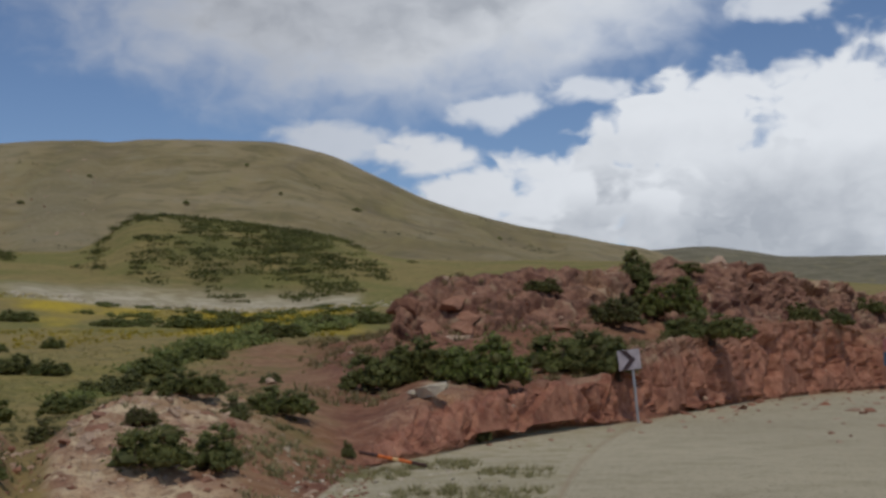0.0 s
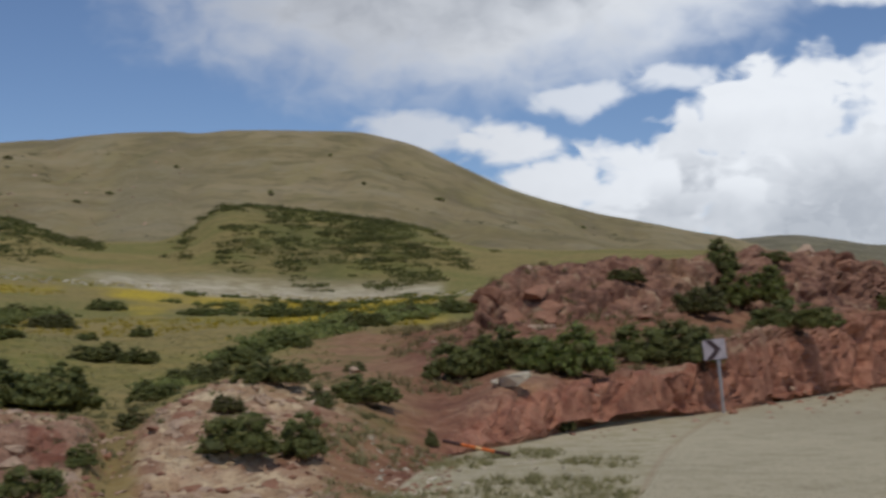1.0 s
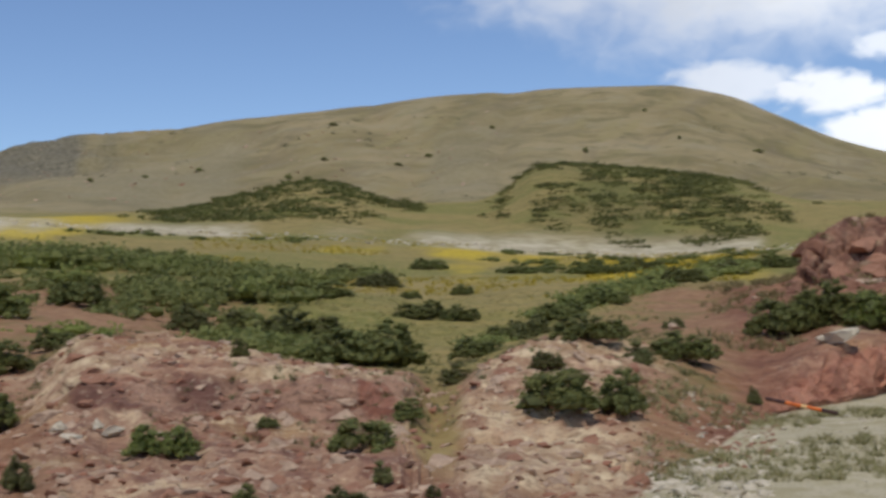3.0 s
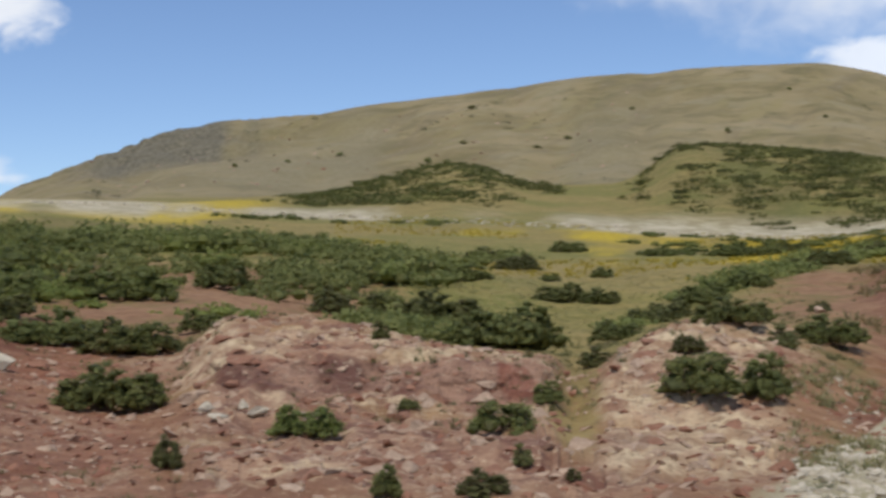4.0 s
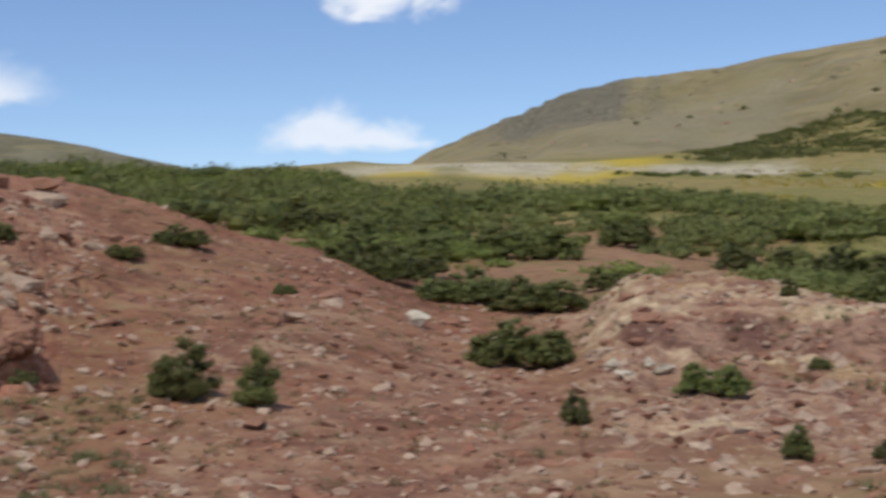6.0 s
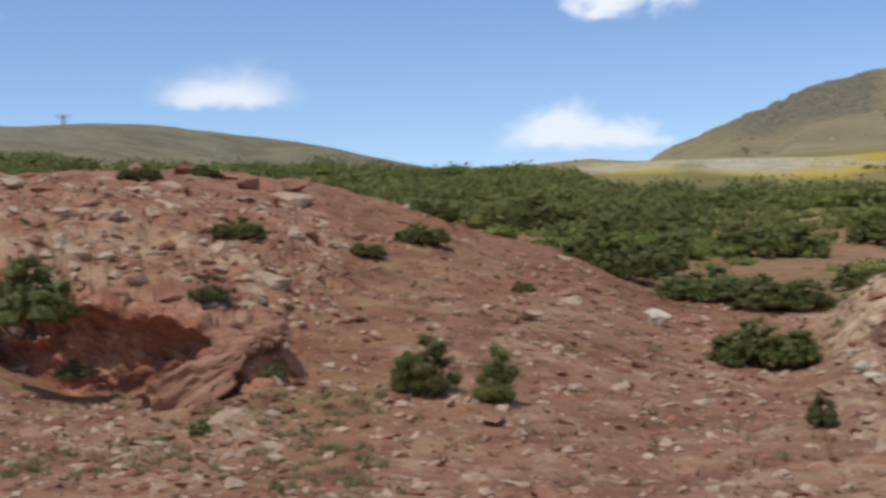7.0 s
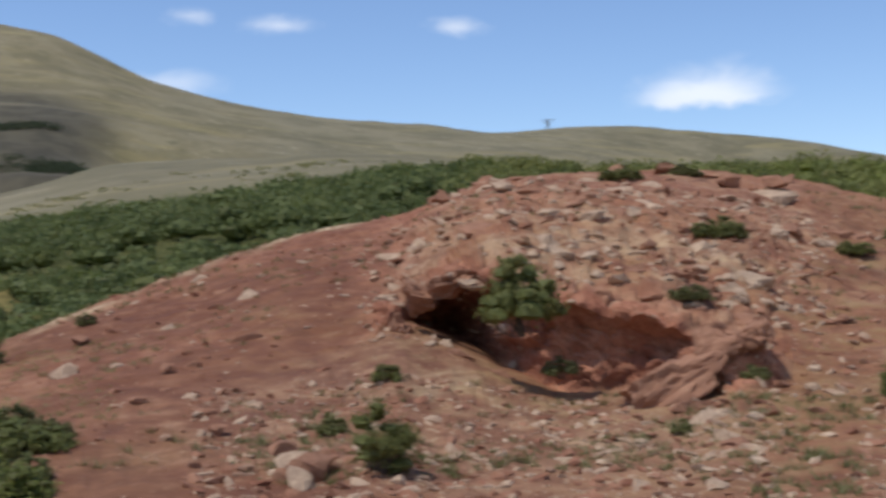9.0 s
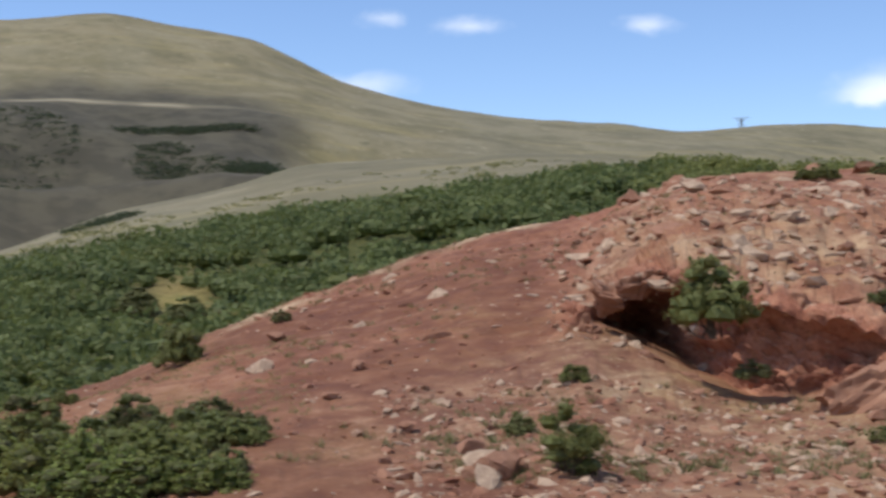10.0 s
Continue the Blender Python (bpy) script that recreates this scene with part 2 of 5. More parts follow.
FAR_HILLS = [
    (-40, 1400, 40), (-18, 1400, 30), (-8, 1400, 60), (5, 1400, 150), (20, 1400, 140), (34, 1400, 95), (40, 1400, 60), (46, 1400,
    87), (52, 1400, 119), (56, 1400, 139), (62.6, 1400, 154), (67, 1400, 148), (70.2, 1400, 157), (74.5, 1400, 166.5), (78.3,
    1400, 183), (81.6, 1400, 206.5), (85.6, 1400, 249), (88.6, 1400, 260), (91.3, 1400, 271), (95.3, 1400, 261), (105, 1400,
    240), (180, 1400, 100), (260, 1400, 60)]
FAR_RIDGE = [
    (-40, 2400, 160), (-22, 2400, 161), (-18, 2400, 163), (-14.4, 2400, 166), (-12.6, 2400, 178), (-10.8, 2400, 188), (-8.5,
    2400, 184), (0, 2400, 150), (20, 2400, 150), (46, 2400, 100), (60, 2400, 140), (95, 2400, 200), (180, 2400, 150), (260, 2400,
    150)]
RIM = [
    (-40, 4800, 0), (50, 4800, 0), (180, 4800, 0)]
LINES = [GRAVEL_EDGE, FACE_FOOT, FACE_TOP_EAST + FACE_TOP_WEST, NEAR_CREST_EAST + NEAR_CREST_WEST, HOLLOW_EAST + HOLLOW_WEST, OUTCROP_FOOT_EAST + OUTCROP_FOOT_WEST, OUTCROP_CREST_EAST + OUTCROP_CREST_WEST, FIELD, FIELD_TOP, STONY_STRIP_EAST + STONY_STRIP_WEST, KNOLLS_EAST + KNOLLS_WEST, KNOLL_BACK, FLANK, MOUNTAIN_CREST_EAST + MOUNTAIN_CREST_WEST, FAR_HILLS, FAR_RIDGE, RIM]
ROWS = [40, 16, 36, 50, 24, 20, 32, 14, 12, 10, 26, 6, 22, 28, 16, 14, 4]   # rings of the sheet between those lines


def slopes(x, y):
    """Slopes of a smooth curve through the knots along the last axis that never overshoots."""
    h, d = np.diff(x), np.diff(y)
    d = d / h
    m = np.zeros_like(y)
    a, b = d[..., :-1], d[..., 1:]
    w1, w2 = 2 * h[..., 1:] + h[..., :-1], h[..., 1:] + 2 * h[..., :-1]
    ok = a * b > 0
    m[..., 1:-1] = np.where(ok, (w1 + w2) / np.where(ok, w1 / np.where(ok, a, 1) + w2 / np.where(ok, b, 1), 1), 0)
    m[..., 0], m[..., -1] = d[..., 0], d[..., -1]
    return m


def curve(xk, yk, x):
    m = slopes(xk, yk)
    i = np.clip(np.searchsorted(xk, x) - 1, 0, len(xk) - 2)
    h = xk[i + 1] - xk[i]
    s = (x - xk[i]) / h
    return ((1 + 2 * s) * (1 - s) ** 2 * yk[i] + s * (1 - s) ** 2 * h * m[i]
            + s * s * (3 - 2 * s) * yk[i + 1] + s * s * (s - 1) * h * m[i + 1])


def knots(az_deg):
    """Distance and height of all lines at the azimuths: two arrays (azimuths, lines)."""
    az_deg = (np.asarray(az_deg, float) + 60) % 360 - 60
    rr, zz = [np.full_like(az_deg, 0.5)], [np.zeros_like(az_deg)]
    for ln in LINES:
        p = np.array([ln[-1]] + ln + ln[:2], float)
        p[0, 0] -= 360
        p[-2:, 0] += 360
        rr.append(curve(p[:, 0], p[:, 1], az_deg)), zz.append(curve(p[:, 0], p[:, 2], az_deg))
    return np.stack(rr, -1), np.stack(zz, -1)


def land(az_deg, r):
    """Height of the smooth ground at azimuths and distances (arrays of one length), and the line index there as a real number."""
    az_deg, r = np.atleast_1d(az_deg).astype(float), np.atleast_1d(r).astype(float)
    R, Z = knots(az_deg)
    M = slopes(R, Z)
    n = np.arange(len(r))
    i = np.clip((R < r[:, None]).sum(1) - 1, 0, R.shape[1] - 2)
    h = R[n, i + 1] - R[n, i]
    s = np.clip((r - R[n, i]) / h, 0, 1)
    z = ((1 + 2 * s) * (1 - s) ** 2 * Z[n, i] + s * (1 - s) ** 2 * h * M[n, i]
         + s * s * (3 - 2 * s) * Z[n, i + 1] + s * s * (s - 1) * h * M[n, i + 1])
    return z, i + s


def hash3(ix, iy, iz, seed):
    n = (ix * 374761393 + iy * 668265263 + iz * 2147483647 + seed * 974634533) & 0xFFFFFFFF
    n = ((n ^ (n >> 13)) * 1274126177) & 0xFFFFFFFF
    n = ((n ^ (n >> 16)) * 2246822519) & 0xFFFFFFFF
    return ((n ^ (n >> 15)) & 0xFFFF) / 65535.0


def bumps(x, y, z, size, seed=0):
    """Smooth value noise, -1 to 1."""
    p = [np.asarray(q, float) / size for q in (x, y, z)]
    b = [np.floor(q).astype(np.int64) for q in p]
    f = [q - k for q, k in zip(p, b)]
    f = [q * q * q * (q * (q * 6 - 15) + 10) for q in f]
    out = 0
    for i in (0, 1):
        for j in (0, 1):
            for k in (0, 1):
                w = (f[0] if i else 1 - f[0]) * (f[1] if j else 1 - f[1]) * (f[2] if k else 1 - f[2])
                out = out + w * hash3(b[0] + i, b[1] + j, b[2] + k, seed)
    return out * 2 - 1


def fbm(x, y, z, size, octaves=4, seed=0, gain=0.5):
    s, amp, tot = 0, 1.0, 0.0
    for o in range(octaves):
        s = s + amp * bumps(x + 17.3 * o, y - 9.1 * o, z + 5.7 * o, size / 2 ** o, seed + o)
        tot += amp
        amp *= gain
    return s / tot


def cells(x, y, z, size, seed=0):
    """Broken stone: distance to the nearest joint (0 at the joint) and a random number for each block."""
    p = [(np.asarray(q, float) / size) for q in (x, y, z)]
    b = [np.floor(q).astype(np.int64) for q in p]
    f1, f2, who = np.full(p[0].shape, 9.0), np.full(p[0].shape, 9.0), np.zeros(p[0].shape)
    for i in (-1, 0, 1):
        for j in (-1, 0, 1):
            for k in (-1, 0, 1):
                c = (b[0] + i, b[1] + j, b[2] + k)
                one = hash3(*c, seed)
                two, three = (one * 57.31) % 1.0, (one * 911.7) % 1.0
                d = (c[0] + one - p[0]) ** 2 + (c[1] + two - p[1]) ** 2 + (c[2] + three - p[2]) ** 2
                hit = d < f1
                f2 = np.where(hit, f1, np.minimum(f2, d))
                who = np.where(hit, (one * 7.77) % 1.0, who)
                f1 = np.where(hit, d, f1)
    return np.sqrt(f2) - np.sqrt(f1), who * 2 - 1


def smooth(v, lo, hi):
    t = np.clip((v - lo) / (hi - lo), 0, 1)
    return t * t * (3 - 2 * t)


def window(v, lo, hi, soft):
    return smooth(v, lo - soft, lo + soft) * (1 - smooth(v, hi - soft, hi + soft))


def masks(a, r, s, x, y, z):
    """What the ground is made of, with cloud shade and haze put into its colour. a: azimuth, s: line index."""
    n1 = fbm(x, y, z, np.maximum(3.0, r * 0.12), 4, 11)
    n2 = fbm(x, y, z, np.maximum(1.0, r * 0.04), 3, 23)
    aw = a + 3 * n1
    sw = s + 0.35 * n1
    m = {}
    edge = np.interp(a, [-30, -20, -12, -8, -6.5, -5, -4, -3, -1.5, 2, 6, 100], [80, 66, 47, 34, 26, 17, 13.5, 11, 8, 5.5, 5, 5])
    edge = np.where((a < -30) | (a > 100), 200, edge)
    m["gravel"] = (1 - smooth(r * (1 + .05 * n1), edge * .96, edge * 1.05)) * (1 - smooth(s, .98, 1.05))
    verge = (1 - smooth(s + .1 * n2, .98, 1.12)) * (1 - m["gravel"])
    red_r = window(aw, -60, 5.5, 1.5) * (1 - smooth(sw, 7.0, 7.4))
    red_l = window(aw, 34.5, 110, 2.0) * (1 - smooth(sw, 4.6, 5.2))
    m["verge"] = verge * smooth(-a, -12, -8)
    m["red"] = np.clip(np.maximum(red_r, red_l * (1 - .4 * window(aw, 86, 115, 2))), 0, 1) * (1 - .75 * verge * smooth(-a, -12, -8))
    gully = window(a + .8 * n2, 16.0, 18.0, .5) * window(s, 1.7, 5.2, .3)
    rocky = window(aw, 9.0, 33.5, 2.0) * window(sw, 1.3, 4.3, .3) * (1 - .9 * gully)
    cap = window(a + n1, 54, 72, 1.5) * window(s + .15 * n1, 3.0, 3.85, 0.12) * smooth(n2, -.45, .2)
    talus = window(a + 2 * n1, 57, 79, 2.5) * window(s, 1.1, 2.0, .25) * smooth(n2, -.5, .2)
    m["pale"] = np.clip(np.maximum.reduce([rocky, .3 * cap, .45 * talus, .42 * window(aw, 34, 53, 2) * window(s, 1.0, 3.3, .4) * smooth(n2, -.4, .3)]), 0, 1)
    dusty = window(aw, -40, 3, 1) * (window(s, 3.7, 5.0, .2) + window(s, 6.7, 7.2, .1) + .6 * window(s, 6.2, 6.7, .2)) * smooth(n2, -.1, .4)
    dusty = np.maximum(dusty, window(a, -40, 2.5, 1) * window(s + .15 * n2, 3.35, 4.3, .15) * smooth(n2, -.5, .2))
    m["pale"] = np.clip(np.maximum(m["pale"], .6 * dusty), 0, 1)
    m["earth"] = window(aw, 71, 100, 3) * window(sw, 1.2, 4.6, .3) * smooth(n1 + .5 * n2, -.5, .25)
    m["soil"] = window(sw, 4.0, 6.9, .4)  * np.maximum(window(aw, 3, 9.5, 1.5), window(aw, 25, 60, 3))
    m["field"] = np.maximum(smooth(sw, 6.6, 7.4), window(aw, 9.5, 25, 2) * smooth(sw, 4.2, 4.8))
    m["field"] = np.maximum(m["field"], .85 * gully)
    m["umber"] = window(a, -30, 2.8, .5) * window(s + .08 * n2, 5.95, 7.1, .1)
    m["bank"] = window(a, 18.4, 32, .8) * window(s + .1 * n2, 2.05, 2.95, .12)
    m["rim"] = (window(a, 18.4, 33.5, 1) * window(s + .2 * n1, 2.95, 4.0, .15) + .35 * window(a, 55, 71, 1.5) * window(s + .2 * n1, 2.95, 3.3, .12)
                + window(a, 72, 86, 2) * window(s + .08 * n2, 3.75, 4.05, .08) + window(a, 9, 15.8, 1) * window(s + .3 * n1, 1.4, 4.0, .3)) * smooth(n2 + .3 * n1, -.25, .25)
    m["track"] = window(a, 83.5, 112, 1.2) * np.exp(-((s - 13.80 - .02 * n1) / .009) ** 2)
    m["field"] = np.maximum(m["field"], np.exp(-((a - 88.0) / 2.6) ** 2 - ((r - 65) / 12) ** 2))
    m["yellow"] = (smooth(n1 + .4 * n2, -.15, .2) * window(a, 4, 25, 2) * window(s, 7.8, 9.8, .3)
                   + smooth(n1, -.05, .15) * window(a, 30, 38, 1.5) * window(s, 9.0, 10.6, .2)
                   + window(a + n1, 39.6, 42.4, .5) * window(s, 9.0, 10.2, .2))
    m["yellow"] = np.maximum(m["yellow"], 1.0 * window(s + .1 * n2, 9.2, 9.72, .08) * window(a, 4, 24, 1.5) * smooth(n2 + .5 * n1, -.5, .1))
    strip = window(s, 9.72, 10.12, .08) * window(a, 2.5, 39, 2) + window(a, 33, 44, 2) * window(s, 9.2, 10.3, .3)
    m["strip"] = 1.0 * np.clip(strip, 0, 1) * smooth(n2 + .4 * n1, -.6, .05)
    m["far"] = np.maximum(smooth(s, 10.9, 12.2), window(a, 62, 120, 2) * smooth(s + .1 * n1, 9.2, 9.7))
    m["scree"] = .75 * window(a + 4 * n1, 16, 36, 6) * window(s + .3 * n1, 12.2, 13.5, .5) * smooth(n2 + n1, -.5, .5)
    m["brush"] = np.maximum(window(aw, 67, 112, 2) * window(s + .2 * n1, 4.5, 9.05, .2),
                            .35 * window(aw, 30, 67, 3) * window(s + .2 * n1, 6.2, 9.1, .3) * smooth(n2 + .6 * n1, -.1, .35))
    knoll = window(aw, 2, 15.5, 1) * window(s, 10.12, 10.97, .06) + window(aw, 17.5, 30, 1) * window(s, 10.08, 10.97, .06)
    m["brush"] = np.maximum(m["brush"], .4 * knoll * smooth(n2 + .5 * n1, -.3, .3) * np.maximum(window(a, 4.5, 12.5, 2.5), window(a, 19.5, 27, 2)))
    m["brush"] = m["brush"] * (1 - .85 * np.exp(-((a - 88.2) / 1.5) ** 2 - ((r - 66) / 9) ** 2))
    m["crag"] = window(a + 2.5 * n1, 32, 38.8, 1.2) * window(s + .4 * n1, 13.4, 14.2, .2) * smooth(n2 + .5 * n1, -.15, .35)
    # air haze over the distant hills and ridges, put into the ground colour
    m["haze_grey"] = np.maximum((window(a, 44, 79, 3) + .7 * window(a, 79, 120, 2)) * smooth(s, 12.4, 13.6), window(a, -60, -7, 2) * smooth(s, 14.6, 15.4))
    # the nearer stony spur is greyed through the same mask
    m["haze_grey"] = np.maximum(m["haze_grey"], .95 * window(a, 66, 120, 3) * window(s, 9.0, 12.4, .2))
    m["scree"] = np.maximum(m["scree"], .8 * window(a, 74, 112, 4) * window(s, 13.0, 14.6, .4) * smooth(n2 + .3 * n1, .12, .4))
    # cloud shadow lying over scrub on the far valley side, painted as dark ground
    m["cloud_shade"] = window(a + 3 * n1, 83.5, 112, 1.5) * window(s + .25 * n1, 12.3, 13.9, .18)
    return m


VIEW = np.arange(-24, 100.01, 0.11)
REST = np.arange(102, 335.1, 2.0)


def build_land():
    a = np.concatenate([VIEW, REST])
    R, Z = knots(a)
    M = slopes(R, Z)
    us = np.concatenate([i + np.arange(n) / n for i, n in enumerate(ROWS)] + [[len(ROWS)]])
    i = np.minimum(us.astype(int), len(ROWS) - 1)
    s = us - i
    h = R[:, i + 1] - R[:, i]
    r = R[:, i] + s * h
    k = np.arange(ROWS[0])
    r[:, :ROWS[0]] = np.where(k < 8, .5 * 12 ** (k / 8), 6 + (R[:, 1:2] - 6) * (k - 8) / (ROWS[0] - 8))
    sl = np.where(i == 0, (r - R[:, i]) / h, s)
    z = ((1 + 2 * sl) * (1 - sl) ** 2 * Z[:, i] + sl * (1 - sl) ** 2 * h * M[:, i]
         + sl * sl * (3 - 2 * sl) * Z[:, i + 1] + sl * sl * (sl - 1) * h * M[:, i + 1])
    A = np.repeat(a[:, None], r.shape[1], 1)
    U = np.repeat(us[None], len(a), 0)
    ar = np.radians(A)
    x, y = -r * np.sin(ar), r * np.cos(ar)
    m = masks(A, r, U, x, y, z)
    # relief along the normal of the smooth sheet
    P = np.stack([x, y, z], -1)
    du = np.gradient(P, axis=1)
    dv = np.gradient(P, axis=0)
    N = np.cross(du, dv)
    N /= np.linalg.norm(N, axis=-1, keepdims=True) + 1e-9
    N *= np.sign(N[..., 2:3] + 1e-9)
    near = smooth(U, 1.0, 1.25) * (1 - smooth(U, 7.2, 8.5))
    face = np.maximum(window(A, -30, 3.2, .8) * window(U, 1.65, 3.9, .45), window(A, -30, 2.6, .5) * window(U, 6.05, 6.95, .12))
    cave = window(A, 55.5, 72.5, 1.0) * window(U, 2.05, 3.05, .1)
    mound = m["pale"] * window(U, 1.3, 4.2, .3) * window(A, 6, 36, 2)
    tame = np.clip(r / 40, .5, 1.6)
    d = near * (0.13 * fbm(x, y, z, 2.4, 3, 1) + 0.09 * fbm(x, y, z, .5, 3, 2)) * tame
    crag = 1 - 2 * np.abs(fbm(x, y, z, 1.5, 4, 5, .55))
    ledge = near * np.clip(m["red"] * smooth(fbm(x, y, z, 3.0, 3, 41), -.05, .3) * window(U, 2.6, 4.1, .3), 0, 1) * smooth(A, 30, 40)
    cap_rock = window(A, 54, 73, 1.5) * window(U, 3.05, 3.95, .12)
    ledge = np.maximum(ledge, cap_rock)
    rock = np.clip(np.maximum.reduce([face, cave, mound, .8 * ledge]), 0, 1)
    on = rock > .02
    m["rock"] = np.maximum.reduce([face, cave, .5 * cap_rock, .3 * ledge])
    xs, ys, zs, ts = x[on], y[on], z[on], tame[on]
    layer = np.where(face[on] > .3, np.where(U[on] < 5, .5, 2.2), 2.6)
    steep = np.maximum(face, cave)[on] > .3
    us_, vs_ = np.where(steep, xs / ts, ar[on] * 15), np.where(steep, ys / ts, r[on] * 1.25)
    big, bid = cells(us_, vs_, layer * zs / ts + .3 * us_, 1.15, 3)
    little, lid = cells(us_, vs_, layer * zs / ts, .42, 33)
    blocks = .20 * bid + .07 * lid - np.where(steep, .15, .05) * (1 - smooth(big, 0, .16)) - np.where(steep, .06, .02) * (1 - smooth(little, 0, .2))
    strength = np.maximum.reduce([.85 * face, .8 * cave, .28 * mound, .4 * ledge])[on]
    d[on] += blocks * strength * ts
    d += mound * (.16 * fbm(x, y, z, .9, 4, 71, .6) + .09 * (1 - 2 * np.abs(fbm(x, y, z, .45, 3, 72)) - .5))
    d += face * tame * .20 * (crag - .45) + face * tame * .22 * fbm(x, y, z * .12, .9, 3, 9) + cave * .22 * (crag - .5) + mound * .07 * (crag - .4)
    low = face * (U < 4.2)
    d = np.where(low > .05, np.minimum(d, .10 + .25 * (1 - np.clip(low * 2, 0, 1))), d)
    lay = (near > .1) & (U < 4.3) & (A > -5) & (A < 99)
    rubble, rid = cells(x[lay], y[lay], z[lay] * 1.5, .22, 51)
    d[lay] += (near * tame * (1 - .6 * rock) * (1 - .9 * m["verge"]))[lay] * .07 * smooth(rubble, .02, .5) * np.clip(rid - .15, 0, 1)
    mid = window(U, 7.5, 11.5, .8)
    d += mid * r * .004 * fbm(x, y, z, r * .12, 3, 13)
    hills = smooth(U, 11.3, 12.6)
    keep = 1 - .75 * window(U, 13.6, 16.6, .25)
    gully = 1 - np.abs(fbm(A * 22, y * .25, z * .8, 120, 3, 27)) * 2
    d += hills * keep * ((7 - 3.5 * window(A, -10, 42, 3)) * fbm(x, y, z, 170, 3, 17) + 24 * smooth(A, 58, 70) * (1 - 2 * np.abs(fbm(x, y, z, 260, 3, 29))) + 3.0 * fbm(x, y, z, 40, 3, 18) - (2.2 + 2.5 * window(A, -10, 42, 3)) * smooth(gully, .2, 1))
    craggy = window(A, 28, 39.5, 1.5) * window(U, 13.2, 14.3, .3)
    d += craggy * 6.0 * (1 - 2 * np.abs(fbm(x, y, z, 35, 4, 28)) - .5)
    d += hills * (1 - keep) * .8 * fbm(x, y, z, 30, 2, 19)
    P = P + N * d[..., None]
    # the cave is pushed back under its brow
    v = np.clip((U - 1.97) / .8, 0, 1)
    depth = np.sin(np.pi * v ** .36) ** .8 * window(A, 58.5, 71, 1.4) * (.62 + .75 * np.exp(-((A - 68.9) / 1.5) ** 2))
    back = depth * (1.45 + .5 * bumps(x, y, z, 1.1, 31) + .25 * bumps(x, y, z, .4, 34))
    brow = window(A, 56.5, 71, 1.2) * window(U, 2.76, 3.05, .08) * (.18 + .14 * bumps(x, y, z, .6, 32))
    back = back - brow
    P[..., 0] += -np.sin(ar) * back
    P[..., 1] += np.cos(ar) * back
    P += N * (window(A, 55.5, 72, 1) * window(U, 2.7, 3.35, .1) * (.13 * fbm(P[..., 0], P[..., 1], P[..., 2], .55, 3, 81) + .07 * fbm(P[..., 0], P[..., 1], P[..., 2], .18, 2, 82)))[..., None]
    na, nr = r.shape
    k = np.arange(na * nr).reshape(na, nr)
    q = np.stack([k, np.roll(k, -1, 0), np.roll(np.roll(k, -1, 0), -1, 1), np.roll(k, -1, 1)], -1)[:, :-1].reshape(-1, 4)
    me = bpy.data.meshes.new("ground")
    verts = np.concatenate([P.reshape(-1, 3), [[0, 0, 0]]])
    ring = k[:, 0]
    tri = np.stack([np.full(na, na * nr), np.roll(ring, -1), ring], -1)
    me.vertices.add(len(verts))
    me.vertices.foreach_set("co", verts.ravel())
    nl = q.size + tri.size
    me.loops.add(nl)
    me.loops.foreach_set("vertex_index", np.concatenate([q.ravel(), tri.ravel()]).astype(np.int32))
    me.polygons.add(len(q) + na)
    me.polygons.foreach_set("loop_start", np.concatenate([np.arange(len(q)) * 4, q.size + np.arange(na) * 3]).astype(np.int32))
    me.update(calc_edges=True)
    me.validate()
    if me.polygons[0].normal.z < 0:
        me.flip_normals()
    for key, v in m.items():
        at = me.attributes.new(key, "FLOAT", "POINT")
        at.data.foreach_set("value", np.concatenate([v.ravel(), [m["gravel"][0, 0]]]).astype(np.float32))
    # broken rock and stony earth stay faceted
    rough = (rock > .25) | ((U > 1.15) & (U < 4.2))
    flat_q = rough[:, :-1].ravel()
    me.polygons.foreach_set("use_smooth", np.concatenate([~flat_q, np.ones(na, bool)]))
    return me, P, a, us


def spot(a, r):
    """A place on the ground, x, y, z, at an azimuth and a distance: on the finished sheet where it lies in view."""
    if -24 <= a <= 99.8:
        i = int(round((a + 24) / .11))
        row = LAND[i]
        d = REACH[i]
        j = min(max(int(np.argmin(np.abs(d - r))), 1), len(d) - 2)
        j2 = j + 1 if d[j] < r else j - 1
        w = (r - d[j]) / (d[j2] - d[j]) if abs(d[j2] - d[j]) > 1e-6 else 0
        z = row[j, 2] + min(max(w, 0), 1) * (row[j2, 2] - row[j, 2])
    else:
        z = float(land([a], [r])[0][0])
    return Vector((-r * math.sin(radians(a)), r * math.cos(radians(a)), z))


# ---- materials ----
def material(name):
    m = bpy.data.materials.new(name)
    m.use_nodes = True
    t = m.node_tree
    t.nodes.clear()
    out = node(t, "ShaderNodeOutputMaterial")
    b = node(t, "ShaderNodeBsdfPrincipled")
    t.links.new(b.outputs[0], out.inputs[0])
    b.inputs["Specular IOR Level"].default_value = 0.25
    return m, Graph(t), b


def bump(g, b, height, strength, distance):
    n = node(g.t, "ShaderNodeBump")
    n.inputs["Strength"].default_value, n.inputs["Distance"].default_value = strength, distance
    g.put(n.inputs["Height"], height)
    g.put(b.inputs["Normal"], n.outputs[0])


